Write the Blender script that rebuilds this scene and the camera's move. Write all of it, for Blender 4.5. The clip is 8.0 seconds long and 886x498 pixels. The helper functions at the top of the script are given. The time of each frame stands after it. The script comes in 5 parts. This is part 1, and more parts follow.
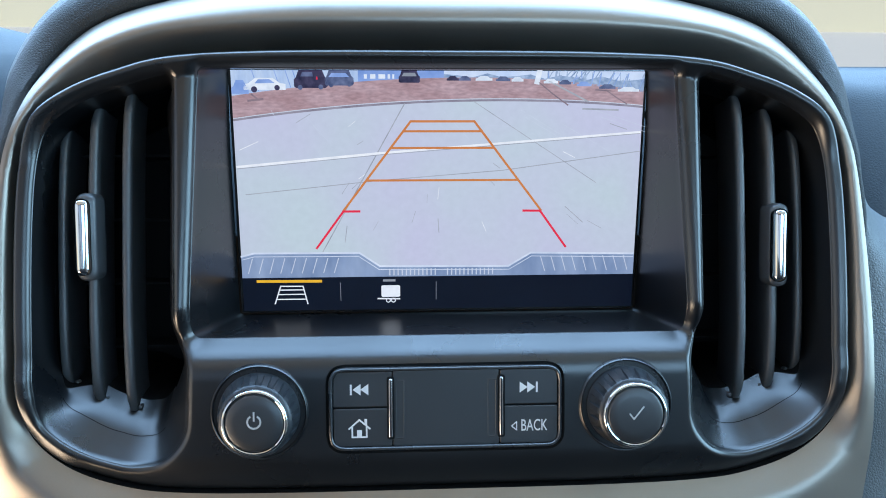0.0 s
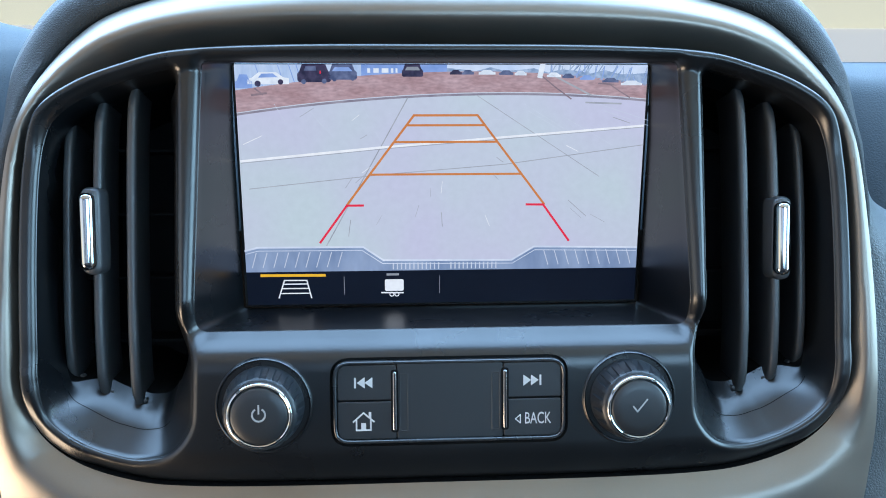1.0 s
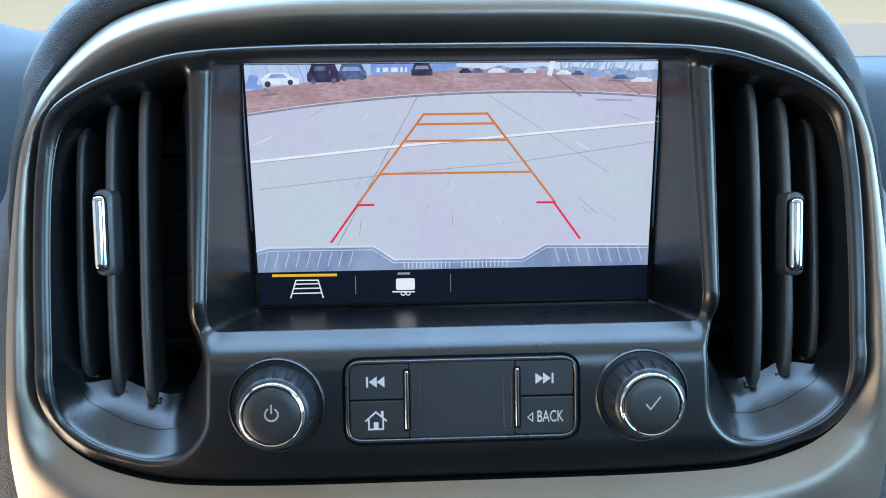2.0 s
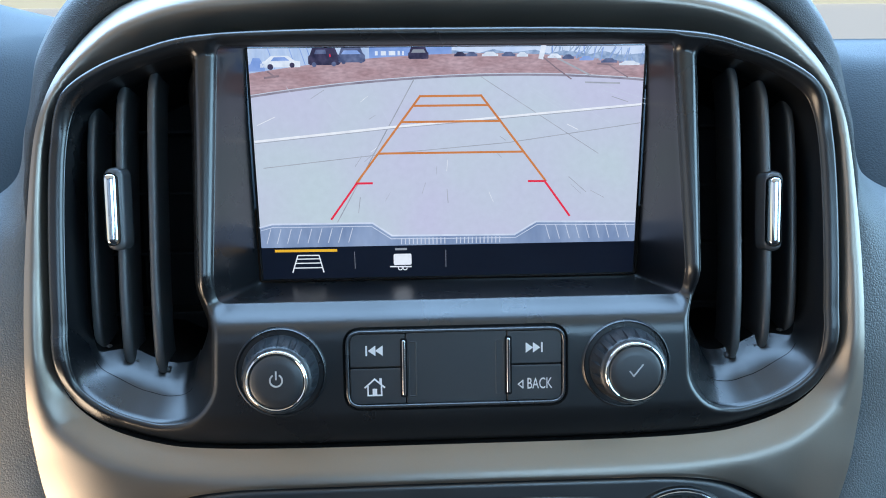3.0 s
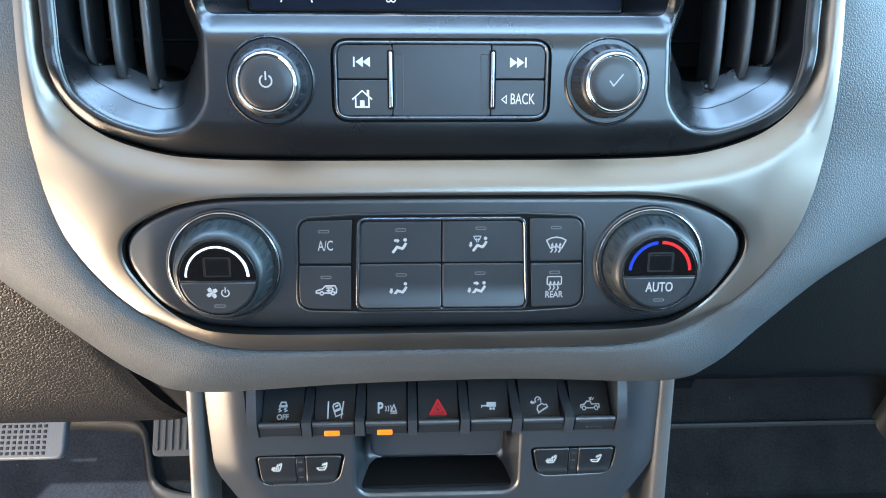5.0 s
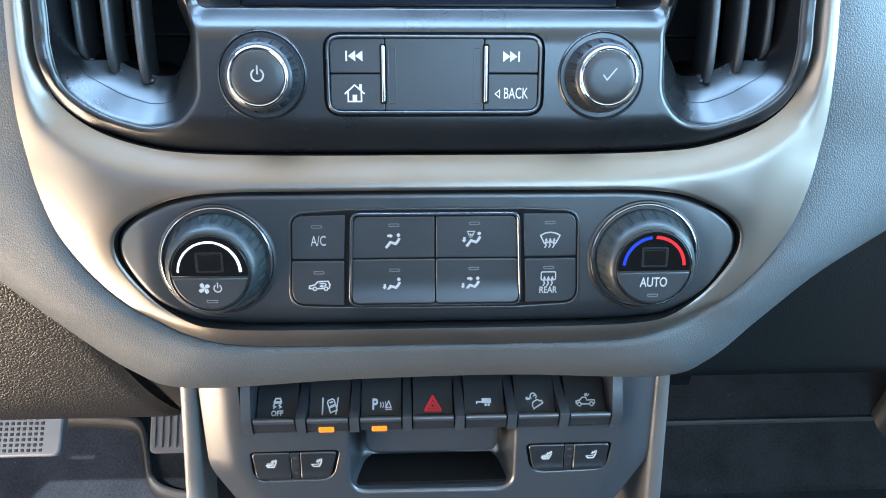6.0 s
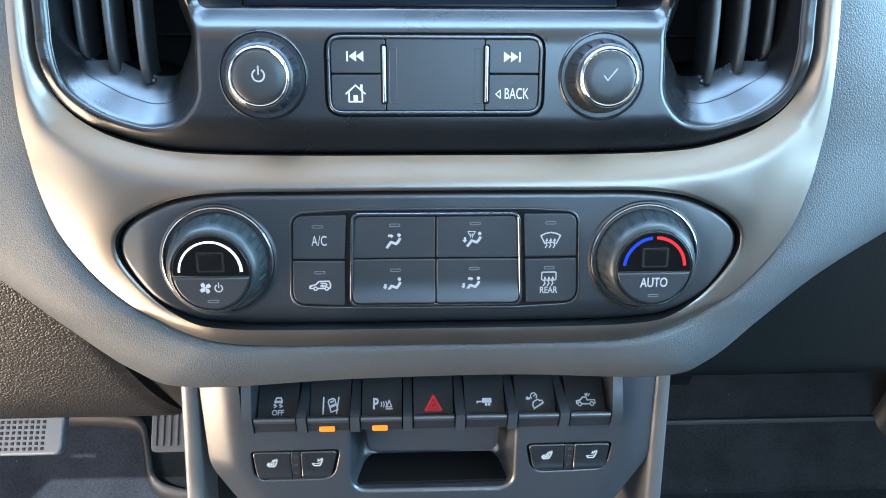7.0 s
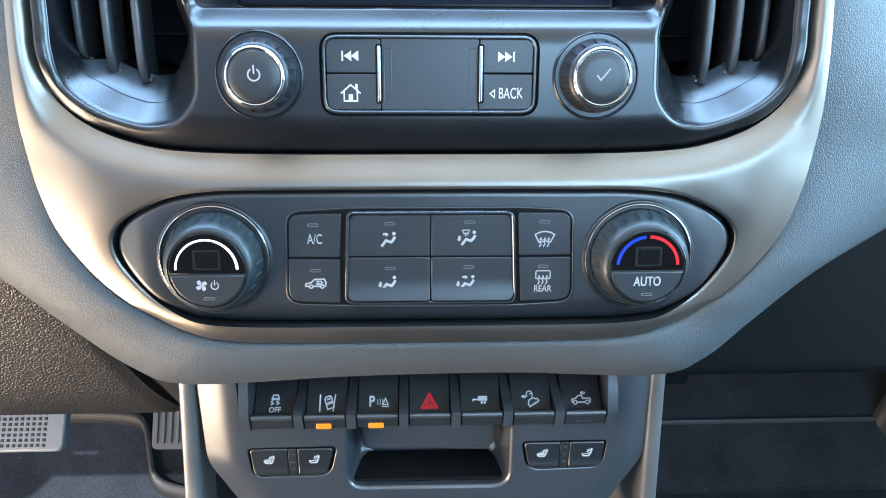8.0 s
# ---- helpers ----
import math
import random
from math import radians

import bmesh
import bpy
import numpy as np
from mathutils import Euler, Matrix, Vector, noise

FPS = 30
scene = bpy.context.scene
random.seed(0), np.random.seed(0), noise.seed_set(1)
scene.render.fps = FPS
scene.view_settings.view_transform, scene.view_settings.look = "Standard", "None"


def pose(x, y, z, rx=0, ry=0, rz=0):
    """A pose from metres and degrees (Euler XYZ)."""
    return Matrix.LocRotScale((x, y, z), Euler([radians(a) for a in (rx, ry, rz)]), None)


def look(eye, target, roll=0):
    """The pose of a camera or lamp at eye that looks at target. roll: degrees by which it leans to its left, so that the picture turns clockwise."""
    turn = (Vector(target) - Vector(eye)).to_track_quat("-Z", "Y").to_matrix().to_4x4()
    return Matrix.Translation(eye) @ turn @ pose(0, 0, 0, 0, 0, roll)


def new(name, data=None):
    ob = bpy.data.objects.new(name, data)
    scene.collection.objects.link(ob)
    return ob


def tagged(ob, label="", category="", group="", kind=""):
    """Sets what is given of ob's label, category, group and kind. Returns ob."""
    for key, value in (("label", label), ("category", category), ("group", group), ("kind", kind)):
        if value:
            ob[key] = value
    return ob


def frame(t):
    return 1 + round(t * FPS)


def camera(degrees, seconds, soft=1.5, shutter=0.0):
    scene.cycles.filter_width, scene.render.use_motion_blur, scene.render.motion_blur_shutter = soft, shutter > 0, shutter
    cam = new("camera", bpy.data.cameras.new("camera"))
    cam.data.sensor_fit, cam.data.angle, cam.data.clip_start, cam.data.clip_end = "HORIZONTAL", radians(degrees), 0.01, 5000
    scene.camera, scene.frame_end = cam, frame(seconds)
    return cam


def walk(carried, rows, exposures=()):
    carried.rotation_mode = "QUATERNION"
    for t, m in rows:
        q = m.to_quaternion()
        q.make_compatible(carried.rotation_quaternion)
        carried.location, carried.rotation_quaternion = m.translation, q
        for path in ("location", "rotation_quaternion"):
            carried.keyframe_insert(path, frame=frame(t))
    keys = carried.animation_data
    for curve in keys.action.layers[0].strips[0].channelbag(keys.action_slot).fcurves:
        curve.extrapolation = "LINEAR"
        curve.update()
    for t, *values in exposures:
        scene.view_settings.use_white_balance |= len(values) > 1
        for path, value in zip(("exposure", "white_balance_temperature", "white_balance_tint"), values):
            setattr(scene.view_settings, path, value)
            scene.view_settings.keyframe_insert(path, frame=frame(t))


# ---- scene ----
from mathutils.geometry import delaunay_2d_cdt

# ---------------------------------------------------------------- camera
cam = camera(62.0, 8.0, soft=1.0)
PATH = [
    (0, (-0.01511, 0.00446, 0.88066), (0.03916, 0.95826, 0.58516), 0.413),
    (0.5, (-0.01516, 0.00339, 0.88015), (0.03931, 0.9567, 0.5831), 0.427),
    (1, (-0.01595, 0.0035, 0.87939), (0.0362, 0.95637, 0.58053), 0.279),
    (1.2, (-0.01579, 0.00354, 0.87942), (0.03235, 0.95673, 0.58092), 0.123),
    (2.3, (-0.01618, 0.00361, 0.87905), (0.02086, 0.956, 0.57645), -0.487),
    (2.5, (-0.01595, 0.00161, 0.87808), (0.02666, 0.95235, 0.57103), -0.366),
    (2.8, (-0.01577, -0.00706, 0.88053), (0.02905, 0.94134, 0.56663), -0.291),
    (3, (-0.01585, -0.01114, 0.88123), (0.02514, 0.93436, 0.5582), -0.312),
    (3.2, (-0.01666, -0.01502, 0.87458), (0.02079, 0.93026, 0.55047), -0.193),
    (3.3, (-0.01632, -0.01725, 0.86962), (0.02082, 0.92544, 0.53804), -0.21),
    (3.5, (-0.01517, -0.02138, 0.85711), (0.0264, 0.90948, 0.4941), 0.012),
    (3.7, (-0.01565, -0.02445, 0.84347), (0.03185, 0.89671, 0.45718), 0.302),
    (3.8, (-0.01533, -0.02589, 0.83713), (0.02881, 0.88833, 0.43432), 0.356),
    (4, (-0.01599, -0.03131, 0.82483), (0.02895, 0.87278, 0.39986), 0.464),
    (4.2, (-0.01566, -0.03717, 0.82062), (0.03587, 0.8581, 0.37809), 0.757),
    (4.5, (-0.01473, -0.04709, 0.8206), (0.03564, 0.84488, 0.37131), 0.777),
    (4.7, (-0.01437, -0.04715, 0.82289), (0.03373, 0.83874, 0.36151), 0.83),
    (5.8, (-0.01179, -0.04482, 0.82314), (0.03597, 0.83168, 0.34412), 0.921),
    (6, (-0.01095, -0.0463, 0.82141), (0.03618, 0.8326, 0.34674), 0.817),
    (6.5, (-0.01115, -0.04603, 0.82178), (0.03546, 0.83237, 0.34613), 0.811),
    (7, (-0.01067, -0.04643, 0.82207), (0.03473, 0.83184, 0.34605), 0.837),
    (7.5, (-0.00837, -0.04767, 0.82221), (0.03276, 0.83077, 0.34614), 0.799),
    (8, (-0.00664, -0.0486, 0.8228), (0.03325, 0.82946, 0.3459), 0.822),
]
walk(cam, [(t, look(eye, target, roll)) for t, eye, target, roll in PATH],
     exposures=[(0.0, -0.1, 5870, 10), (3.0, -0.1, 5870, 10), (3.5, -0.05, 5950, 10), (4.0, 0.46, 6020, 12), (4.5, 0.76, 5920, 10), (6.0, 0.95, 5760, 10), (8.0, 0.95, 5760, 10)])

# ---------------------------------------------------------------- world and lights
SUN_DIR = Vector((-0.62, -0.50, 0.60)).normalized()          # towards the sun
world = bpy.data.worlds.new("sky")
scene.world = world
world.use_nodes = True
wn = world.node_tree.nodes
sky = wn.new("ShaderNodeTexSky")
sky.sky_type = 'NISHITA'
sky.sun_disc = False
sky.sun_elevation = math.asin(SUN_DIR.z)
sky.sun_rotation = math.atan2(SUN_DIR.x, SUN_DIR.y)
wn["Background"].inputs["Strength"].default_value = 0.12
world.node_tree.links.new(sky.outputs[0], wn["Background"].inputs["Color"])

sun_data = bpy.data.lights.new("sun", "SUN")
sun_data.energy, sun_data.angle, sun_data.color = 3.2, radians(0.5), (1.0, 0.93, 0.82)
sun = new("sun", sun_data)
sun.matrix_world = look(SUN_DIR * 50, (0, 0, 0))


def area_lamp(name, eye, target, w, h, watts, color):
    d = bpy.data.lights.new(name, "AREA")
    d.shape, d.size, d.size_y, d.energy, d.color = "RECTANGLE", w, h, watts, color
    ob = new(name, d)
    ob.matrix_world = look(eye, target)
    return ob


area_lamp("windshield_daylight", (0.0, 0.555, 1.158), (0.0, 0.316, 0.713), 1.45, 0.72, 36.0, (0.47, 0.72, 1.0))
area_lamp("driver_door_daylight", (-0.80, -0.11, 0.33), (0.2, 0.02, 1.35), 0.52, 0.44, 9.0, (1.0, 0.71, 0.44))
area_lamp("passenger_door_daylight", (0.80, 0.05, 0.92), (-0.2, 0.00, 0.84), 0.70, 0.62, 11.0, (0.50, 0.80, 0.98))
# added cool fill from behind on the right, brightens the lower console
area_lamp("rear_fill", (0.42, -0.89, 1.12), (0.05, 0.25, 0.74), 0.76, 0.28, 4.2, (0.50, 0.78, 1.0))

# ---------------------------------------------------------------- frames of reference
MM = 0.001
FACE = pose(0, 0.2529, 0.7401, 90 - 14.2)        # the centre stack's face: x right, y up the face, z out
LOW = pose(0, 0.2533, 0.5686, 90 - 5.1)          # the lower switch panel's face
GLASS = pose(0.0011, 0.3080, 0.7585, 90 - 4.5)   # the display's glass, origin at its lower edge


# ---------------------------------------------------------------- materials
def material(name, color, rough=0.5, metal=0.0, spec=0.5, coat=0.0, grain=0.0, grain_size=0.0004, vary=0.06, emit=None, leather=0.0, pebble=900.0, dust=0.0, ior=1.5):
    """Procedural surface: colour varied at two scales, fine relief, an optional leather grain, optional emission."""
    m = bpy.data.materials.new(name)
    m.use_nodes = True
    nt = m.node_tree
    n, links = nt.nodes, nt.links
    b = n["Principled BSDF"]
    b.inputs["Roughness"].default_value = rough
    b.inputs["Metallic"].default_value = metal
    b.inputs["Specular IOR Level"].default_value = spec
    b.inputs["IOR"].default_value = ior
    b.inputs["Coat Weight"].default_value = coat
    b.inputs["Coat Roughness"].default_value = 0.08
    tc = n.new("ShaderNodeTexCoord")
    big = n.new("ShaderNodeTexNoise")
    big.inputs["Scale"].default_value, big.inputs["Detail"].default_value = 22.0, 5.0
    links.new(tc.outputs["Object"], big.inputs["Vector"])
    fine = n.new("ShaderNodeTexNoise")
    fine.inputs["Scale"].default_value, fine.inputs["Detail"].default_value = 1.0 / max(grain_size, 1e-5) / 2, 3.0
    links.new(tc.outputs["Object"], fine.inputs["Vector"])
    add = n.new("ShaderNodeMath")
    add.operation = 'ADD'
    links.new(big.outputs["Fac"], add.inputs[0])
    links.new(fine.outputs["Fac"], add.inputs[1])
    ramp = n.new("ShaderNodeMapRange")
    ramp.inputs["From Min"].default_value, ramp.inputs["From Max"].default_value = 0.6, 1.4
    ramp.inputs["To Min"].default_value, ramp.inputs["To Max"].default_value = 1 - vary, 1 + vary
    links.new(add.outputs[0], ramp.inputs["Value"])
    mul = n.new("ShaderNodeVectorMath")
    mul.operation = 'SCALE'
    mul.inputs[0].default_value = color
    links.new(ramp.outputs[0], mul.inputs["Scale"])
    colour_out = mul.outputs[0]
    if dust:
        speck = n.new("ShaderNodeTexVoronoi")
        speck.inputs["Scale"].default_value = 70.0
        links.new(tc.outputs["Object"], speck.inputs["Vector"])
        cut = n.new("ShaderNodeMapRange")
        cut.inputs["From Min"].default_value, cut.inputs["From Max"].default_value = 0.035, 0.02
        links.new(speck.outputs["Distance"], cut.inputs["Value"])
        thin = n.new("ShaderNodeMath")
        thin.operation = 'GREATER_THAN'
        thin.inputs[1].default_value = 1.0 - dust
        links.new(speck.outputs["Color"], thin.inputs[0])
        both = n.new("ShaderNodeMath")
        both.operation = 'MULTIPLY'
        links.new(cut.outputs[0], both.inputs[0])
        links.new(thin.outputs[0], both.inputs[1])
        mix = n.new("ShaderNodeMix")
        mix.data_type = 'RGBA'
        mix.inputs["B"].default_value = (0.55, 0.54, 0.52, 1)
        links.new(both.outputs[0], mix.inputs["Factor"])
        links.new(colour_out, mix.inputs["A"])
        colour_out = mix.outputs["Result"]
    links.new(colour_out, b.inputs["Base Color"])
    rr = n.new("ShaderNodeMapRange")
    rr.inputs["From Min"].default_value, rr.inputs["From Max"].default_value = 0.3, 0.7
    rr.inputs["To Min"].default_value, rr.inputs["To Max"].default_value = max(rough - 0.04, 0.02), min(rough + 0.04, 1)
    links.new(big.outputs["Fac"], rr.inputs["Value"])
    links.new(rr.outputs[0], b.inputs["Roughness"])
    height = None
    if leather:
        vo = n.new("ShaderNodeTexVoronoi")
        vo.feature = 'DISTANCE_TO_EDGE'
        vo.inputs["Scale"].default_value = pebble
        vo.inputs["Randomness"].default_value = 0.9
        warp = n.new("ShaderNodeTexNoise")
        warp.inputs["Scale"].default_value = pebble * 0.5
        links.new(tc.outputs["Object"], warp.inputs["Vector"])
        shift = n.new("ShaderNodeVectorMath")
        shift.operation = 'MULTIPLY_ADD'
        shift.inputs[1].default_value = (0.45 / pebble,) * 3
        links.new(warp.outputs["Color"], shift.inputs[0])
        links.new(tc.outputs["Object"], shift.inputs[2])
        links.new(shift.outputs[0], vo.inputs["Vector"])
        dome = n.new("ShaderNodeMapRange")
        dome.interpolation_type = 'SMOOTHSTEP'
        dome.inputs["From Max"].default_value = 0.30
        links.new(vo.outputs["Distance"], dome.inputs["Value"])
        height, amount, dist = dome.outputs[0], leather, 0.35 / pebble
    elif grain:
        height, amount, dist = fine.outputs["Fac"], grain, 0.0002
    if height is not None:
        bump = n.new("ShaderNodeBump")
        bump.inputs["Strength"].default_value, bump.inputs["Distance"].default_value = amount, dist
        links.new(height, bump.inputs["Height"])
        links.new(bump.outputs[0], b.inputs["Normal"])
    if emit:
        b.inputs["Emission Color"].default_value = (*emit[:3], 1)
        b.inputs["Emission Strength"].default_value = emit[3]
    return m


def screen_colour(name, a, b_col, scale, strength, stretch=(1, 1, 1), mottle=0.05, detail=6.0):
    """A lit patch of the display: two colours mixed by noise, given off as light."""
    m = bpy.data.materials.new(name)
    m.use_nodes = True
    n, links = m.node_tree.nodes, m.node_tree.links
    b = n["Principled BSDF"]
    b.inputs["Base Color"].default_value = (0.01, 0.01, 0.012, 1)
    b.inputs["Roughness"].default_value = 0.3
    b.inputs["Specular IOR Level"].default_value = 0.12
    tc = n.new("ShaderNodeTexCoord")
    mp = n.new("ShaderNodeMapping")
    mp.inputs["Scale"].default_value = stretch
    links.new(tc.outputs["Object"], mp.inputs["Vector"])
    no = n.new("ShaderNodeTexNoise")
    no.inputs["Scale"].default_value, no.inputs["Detail"].default_value = scale, detail
    links.new(mp.outputs[0], no.inputs["Vector"])
    st = n.new("ShaderNodeMapRange")
    st.inputs["From Min"].default_value, st.inputs["From Max"].default_value = 0.32, 0.68
    links.new(no.outputs["Fac"], st.inputs["Value"])
    mix = n.new("ShaderNodeMix")
    mix.data_type = 'RGBA'
    mix.inputs["A"].default_value, mix.inputs["B"].default_value = (*a, 1), (*b_col, 1)
    links.new(st.outputs[0], mix.inputs["Factor"])
    links.new(mix.outputs["Result"], b.inputs["Emission Color"])
    fine = n.new("ShaderNodeTexNoise")
    fine.inputs["Scale"].default_value, fine.inputs["Detail"].default_value = 330.0, 4.0
    links.new(mp.outputs[0], fine.inputs["Vector"])
    gain = n.new("ShaderNodeMapRange")
    gain.inputs["From Min"].default_value, gain.inputs["From Max"].default_value = 0.3, 0.7
    gain.inputs["To Min"].default_value, gain.inputs["To Max"].default_value = strength * (1 - mottle), strength * (1 + mottle)
    links.new(fine.outputs["Fac"], gain.inputs["Value"])
    links.new(gain.outputs[0], b.inputs["Emission Strength"])
    return m


SILVER = material("satin_silver_paint", (0.30, 0.268, 0.232), 0.37, metal=0.95, grain=0.04, grain_size=0.00025, vary=0.03)
FASCIA = material("satin_charcoal_plastic", (0.0065, 0.0075, 0.009), 0.29, spec=0.75, ior=1.54, grain=0.05, grain_size=0.0003, vary=0.10, dust=0.12)
PANEL = material("satin_black_panel", (0.0145, 0.017, 0.0205), 0.34, spec=1.0, ior=1.60, grain=0.06, grain_size=0.0003, vary=0.10, dust=0.22)
LOWPANEL = material("satin_dark_grey_panel", (0.043, 0.050, 0.059), 0.32, spec=1.0, grain=0.06, grain_size=0.0003, vary=0.10, dust=0.22, ior=1.66)
BUTTON = material("soft_black_button", (0.021, 0.0235, 0.027), 0.38, spec=0.68, ior=1.55, grain=0.05, grain_size=0.0002, vary=0.10)
BLACK = material("deep_black_plastic", (0.007, 0.0075, 0.0085), 0.7, spec=0.15, vary=0.1)
POCKET_SHADE = material("black_pocket_shade", (0.006, 0.0065, 0.007), 0.8, spec=0.15, vary=0.1)
GLOSS = material("gloss_black_trim", (0.008, 0.008, 0.009), 0.12, spec=0.6, vary=0.05)
SLAT = material("matt_black_slat", (0.055, 0.060, 0.066), 0.40, spec=1.0, ior=1.5, grain=0.05, vary=0.1)
CHROME = material("bright_chrome", (0.60, 0.60, 0.60), 0.06, metal=1.0, vary=0.02)
STRIP = material("brushed_chrome_strip", (0.42, 0.42, 0.43), 0.16, metal=1.0, vary=0.12)
SATIN = material("dark_satin_metal", (0.15, 0.162, 0.178), 0.25, metal=0.85, vary=0.03)
DARK_SATIN = material("black_satin_frame", (0.028, 0.031, 0.035), 0.26, spec=0.8, vary=0.05)
KNOB_GRIP = material("black_knob_grip", (0.017, 0.020, 0.024), 0.40, spec=0.6, grain=0.10, vary=0.12)
GRIP = material("slate_rubber_grip", (0.020, 0.026, 0.028), 0.42, spec=0.6, grain=0.10, vary=0.12)
PRINT = material("white_print", (0.40, 0.41, 0.42), 0.55, vary=0.03)
BRIGHT_PRINT = material("bright_white_print", (0.66, 0.67, 0.68), 0.5, vary=0.03)
SEAT_PRINT = material("pale_seat_print", (0.50, 0.54, 0.56), 0.55, vary=0.03)
GREY_PRINT = material("grey_marker", (0.16, 0.165, 0.17), 0.5, vary=0.04)
RED_PRINT = material("red_print", (0.72, 0.02, 0.03), 0.5, vary=0.05)
LEATHER = material("grey_grained_pad", (0.088, 0.099, 0.106), 0.50, spec=0.45, leather=0.34, pebble=820.0, vary=0.10)
DASHTOP = material("grey_dash_top", (0.058, 0.068, 0.076), 0.7, spec=0.12, leather=0.2, pebble=760.0, vary=0.10)
KNEE = material("dark_grained_vinyl", (0.018, 0.0165, 0.015), 0.42, spec=0.5, leather=0.34, pebble=470.0, vary=0.14)
SMOOTH_VINYL = material("smooth_dark_vinyl", (0.020, 0.0185, 0.017), 0.5, spec=0.4, grain=0.1, vary=0.14)
DARKPAD = material("charcoal_vinyl", (0.028, 0.030, 0.031), 0.60, spec=0.3, leather=0.4, vary=0.12)
RAIL = material("grey_satin_rail", (0.26, 0.26, 0.26), 0.34, metal=0.6, grain=0.05, vary=0.05)
GLOVE = material("black_grained_vinyl", (0.010, 0.011, 0.011), 0.50, spec=0.35, leather=0.20, pebble=560.0, vary=0.12)
# carpet tone lowered to carry the shade under the dashboard
CARPET = material("charcoal_carpet", (0.022, 0.026, 0.030), 0.95, spec=0.1, grain=1.0, grain_size=0.0012, vary=0.45, dust=0.12)
MAT = material("dusty_charcoal_mat", (0.044, 0.052, 0.068), 0.95, spec=0.1, grain=1.0, grain_size=0.0012, vary=0.45, dust=0.8)
RUBBER = material("black_rubber_edge", (0.026, 0.028, 0.031), 0.45, spec=0.5, vary=0.15)
PEDAL = material("grey_pedal_pad", (0.25, 0.28, 0.32), 0.45, metal=0.3, grain=0.15, vary=0.12)
GAS = material("slate_pedal_rubber", (0.115, 0.130, 0.150), 0.55, spec=0.4, grain=0.1, vary=0.12)
KICK = material("dark_grey_trim_plastic", (0.016, 0.020, 0.021), 0.5, grain=0.1, vary=0.12)
TRIM = material("grey_cabin_trim", (0.24, 0.235, 0.225), 0.7, vary=0.08)
HEADLINER = material("pale_beige_headliner", (0.78, 0.69, 0.57), 0.95, grain=0.3, grain_size=0.001, vary=0.06)
# tone of the unseen rear walls, dark for what the trim reflects
REAR = material("dark_rear_stand_in", (0.035, 0.035, 0.037), 0.9, grain=0.6, grain_size=0.001, vary=0.12)
CONCRETE = material("sunlit_concrete", (0.80, 0.79, 0.70), 0.9, grain=0.5, grain_size=0.02, vary=0.2)
WALL = material("cream_render", (0.66, 0.64, 0.50), 0.85, grain=0.3, grain_size=0.02, vary=0.1)
DIAL_LCD = material("grey_dial_screen", (0.006, 0.006, 0.006), 0.10, spec=0.6, vary=0.08)
DIAL_FRAME = material("grey_dial_screen_frame", (0.014, 0.0135, 0.013), 0.3, spec=0.5, vary=0.08)
DIAL_GLASS = material("smoked_dial_glass", (0.005, 0.0045, 0.0045), 0.05, spec=0.5, vary=0.05)
ARC_WHITE = material("lit_white_arc", (0.7, 0.7, 0.72), 0.4, emit=(0.92, 0.93, 1.0, 0.7))
ARC_BLUE = material("lit_blue_arc", (0.004, 0.01, 0.12), 0.4, emit=(0.008, 0.045, 0.80, 0.50))
ARC_RED = material("lit_red_arc", (0.12, 0.004, 0.004), 0.4, emit=(0.90, 0.008, 0.010, 0.50))
AMBER = material("lit_amber_lens", (0.3, 0.09, 0.01), 0.3, emit=(1.0, 0.21, 0.004, 0.75))


# ---------------------------------------------------------------- geometry helpers (lengths in millimetres)
def build(name, verts, faces, mat, parent=None, label="", at=None, smooth=True, angle=35):
    me = bpy.data.meshes.new(name)
    me.from_pydata([tuple(c * MM for c in v) for v in verts], [], faces)
    if smooth:
        me.shade_smooth()
        me.set_sharp_from_angle(angle=radians(angle))
    me.materials.append(mat)
    ob = new(name, me)
    ob.parent = parent
    if at is not None:
        ob.matrix_basis = at
    if label:
        ob["label"] = label
    return ob


def thing(name, at, label, category, group="", kind=""):
    ob = new(name)
    ob.empty_display_size = 0.02
    ob.matrix_basis = at
    return tagged(ob, label, category, group, kind)


def off(x=0, y=0, z=0, rx=0, ry=0, rz=0):
    return pose(x * MM, y * MM, z * MM, rx, ry, rz)


def spline(points, per=8, closed=True):
    """Catmull-Rom through the points (2D or 3D)."""
    p = [np.array(q, float) for q in points]
    n, out = len(p), []
    for i in range(n if closed else n - 1):
        a, b, c, d = (p[(i + k) % n] if closed else p[min(max(i + k, 0), n - 1)] for k in (-1, 0, 1, 2))
        for s in range(per):
            t = s / per
            out.append(0.5 * (2 * b + (c - a) * t + (2 * a - 5 * b + 4 * c - d) * t * t + (3 * b - a - 3 * c + d) * t ** 3))
    if not closed:
        out.append(p[-1])
    return np.array(out)


def mirrored(half):
    """A closed outline from its right half, given from the top centre to the bottom centre."""
    return list(half) + [(-q[0], *q[1:]) for q in half[-2:0:-1]]


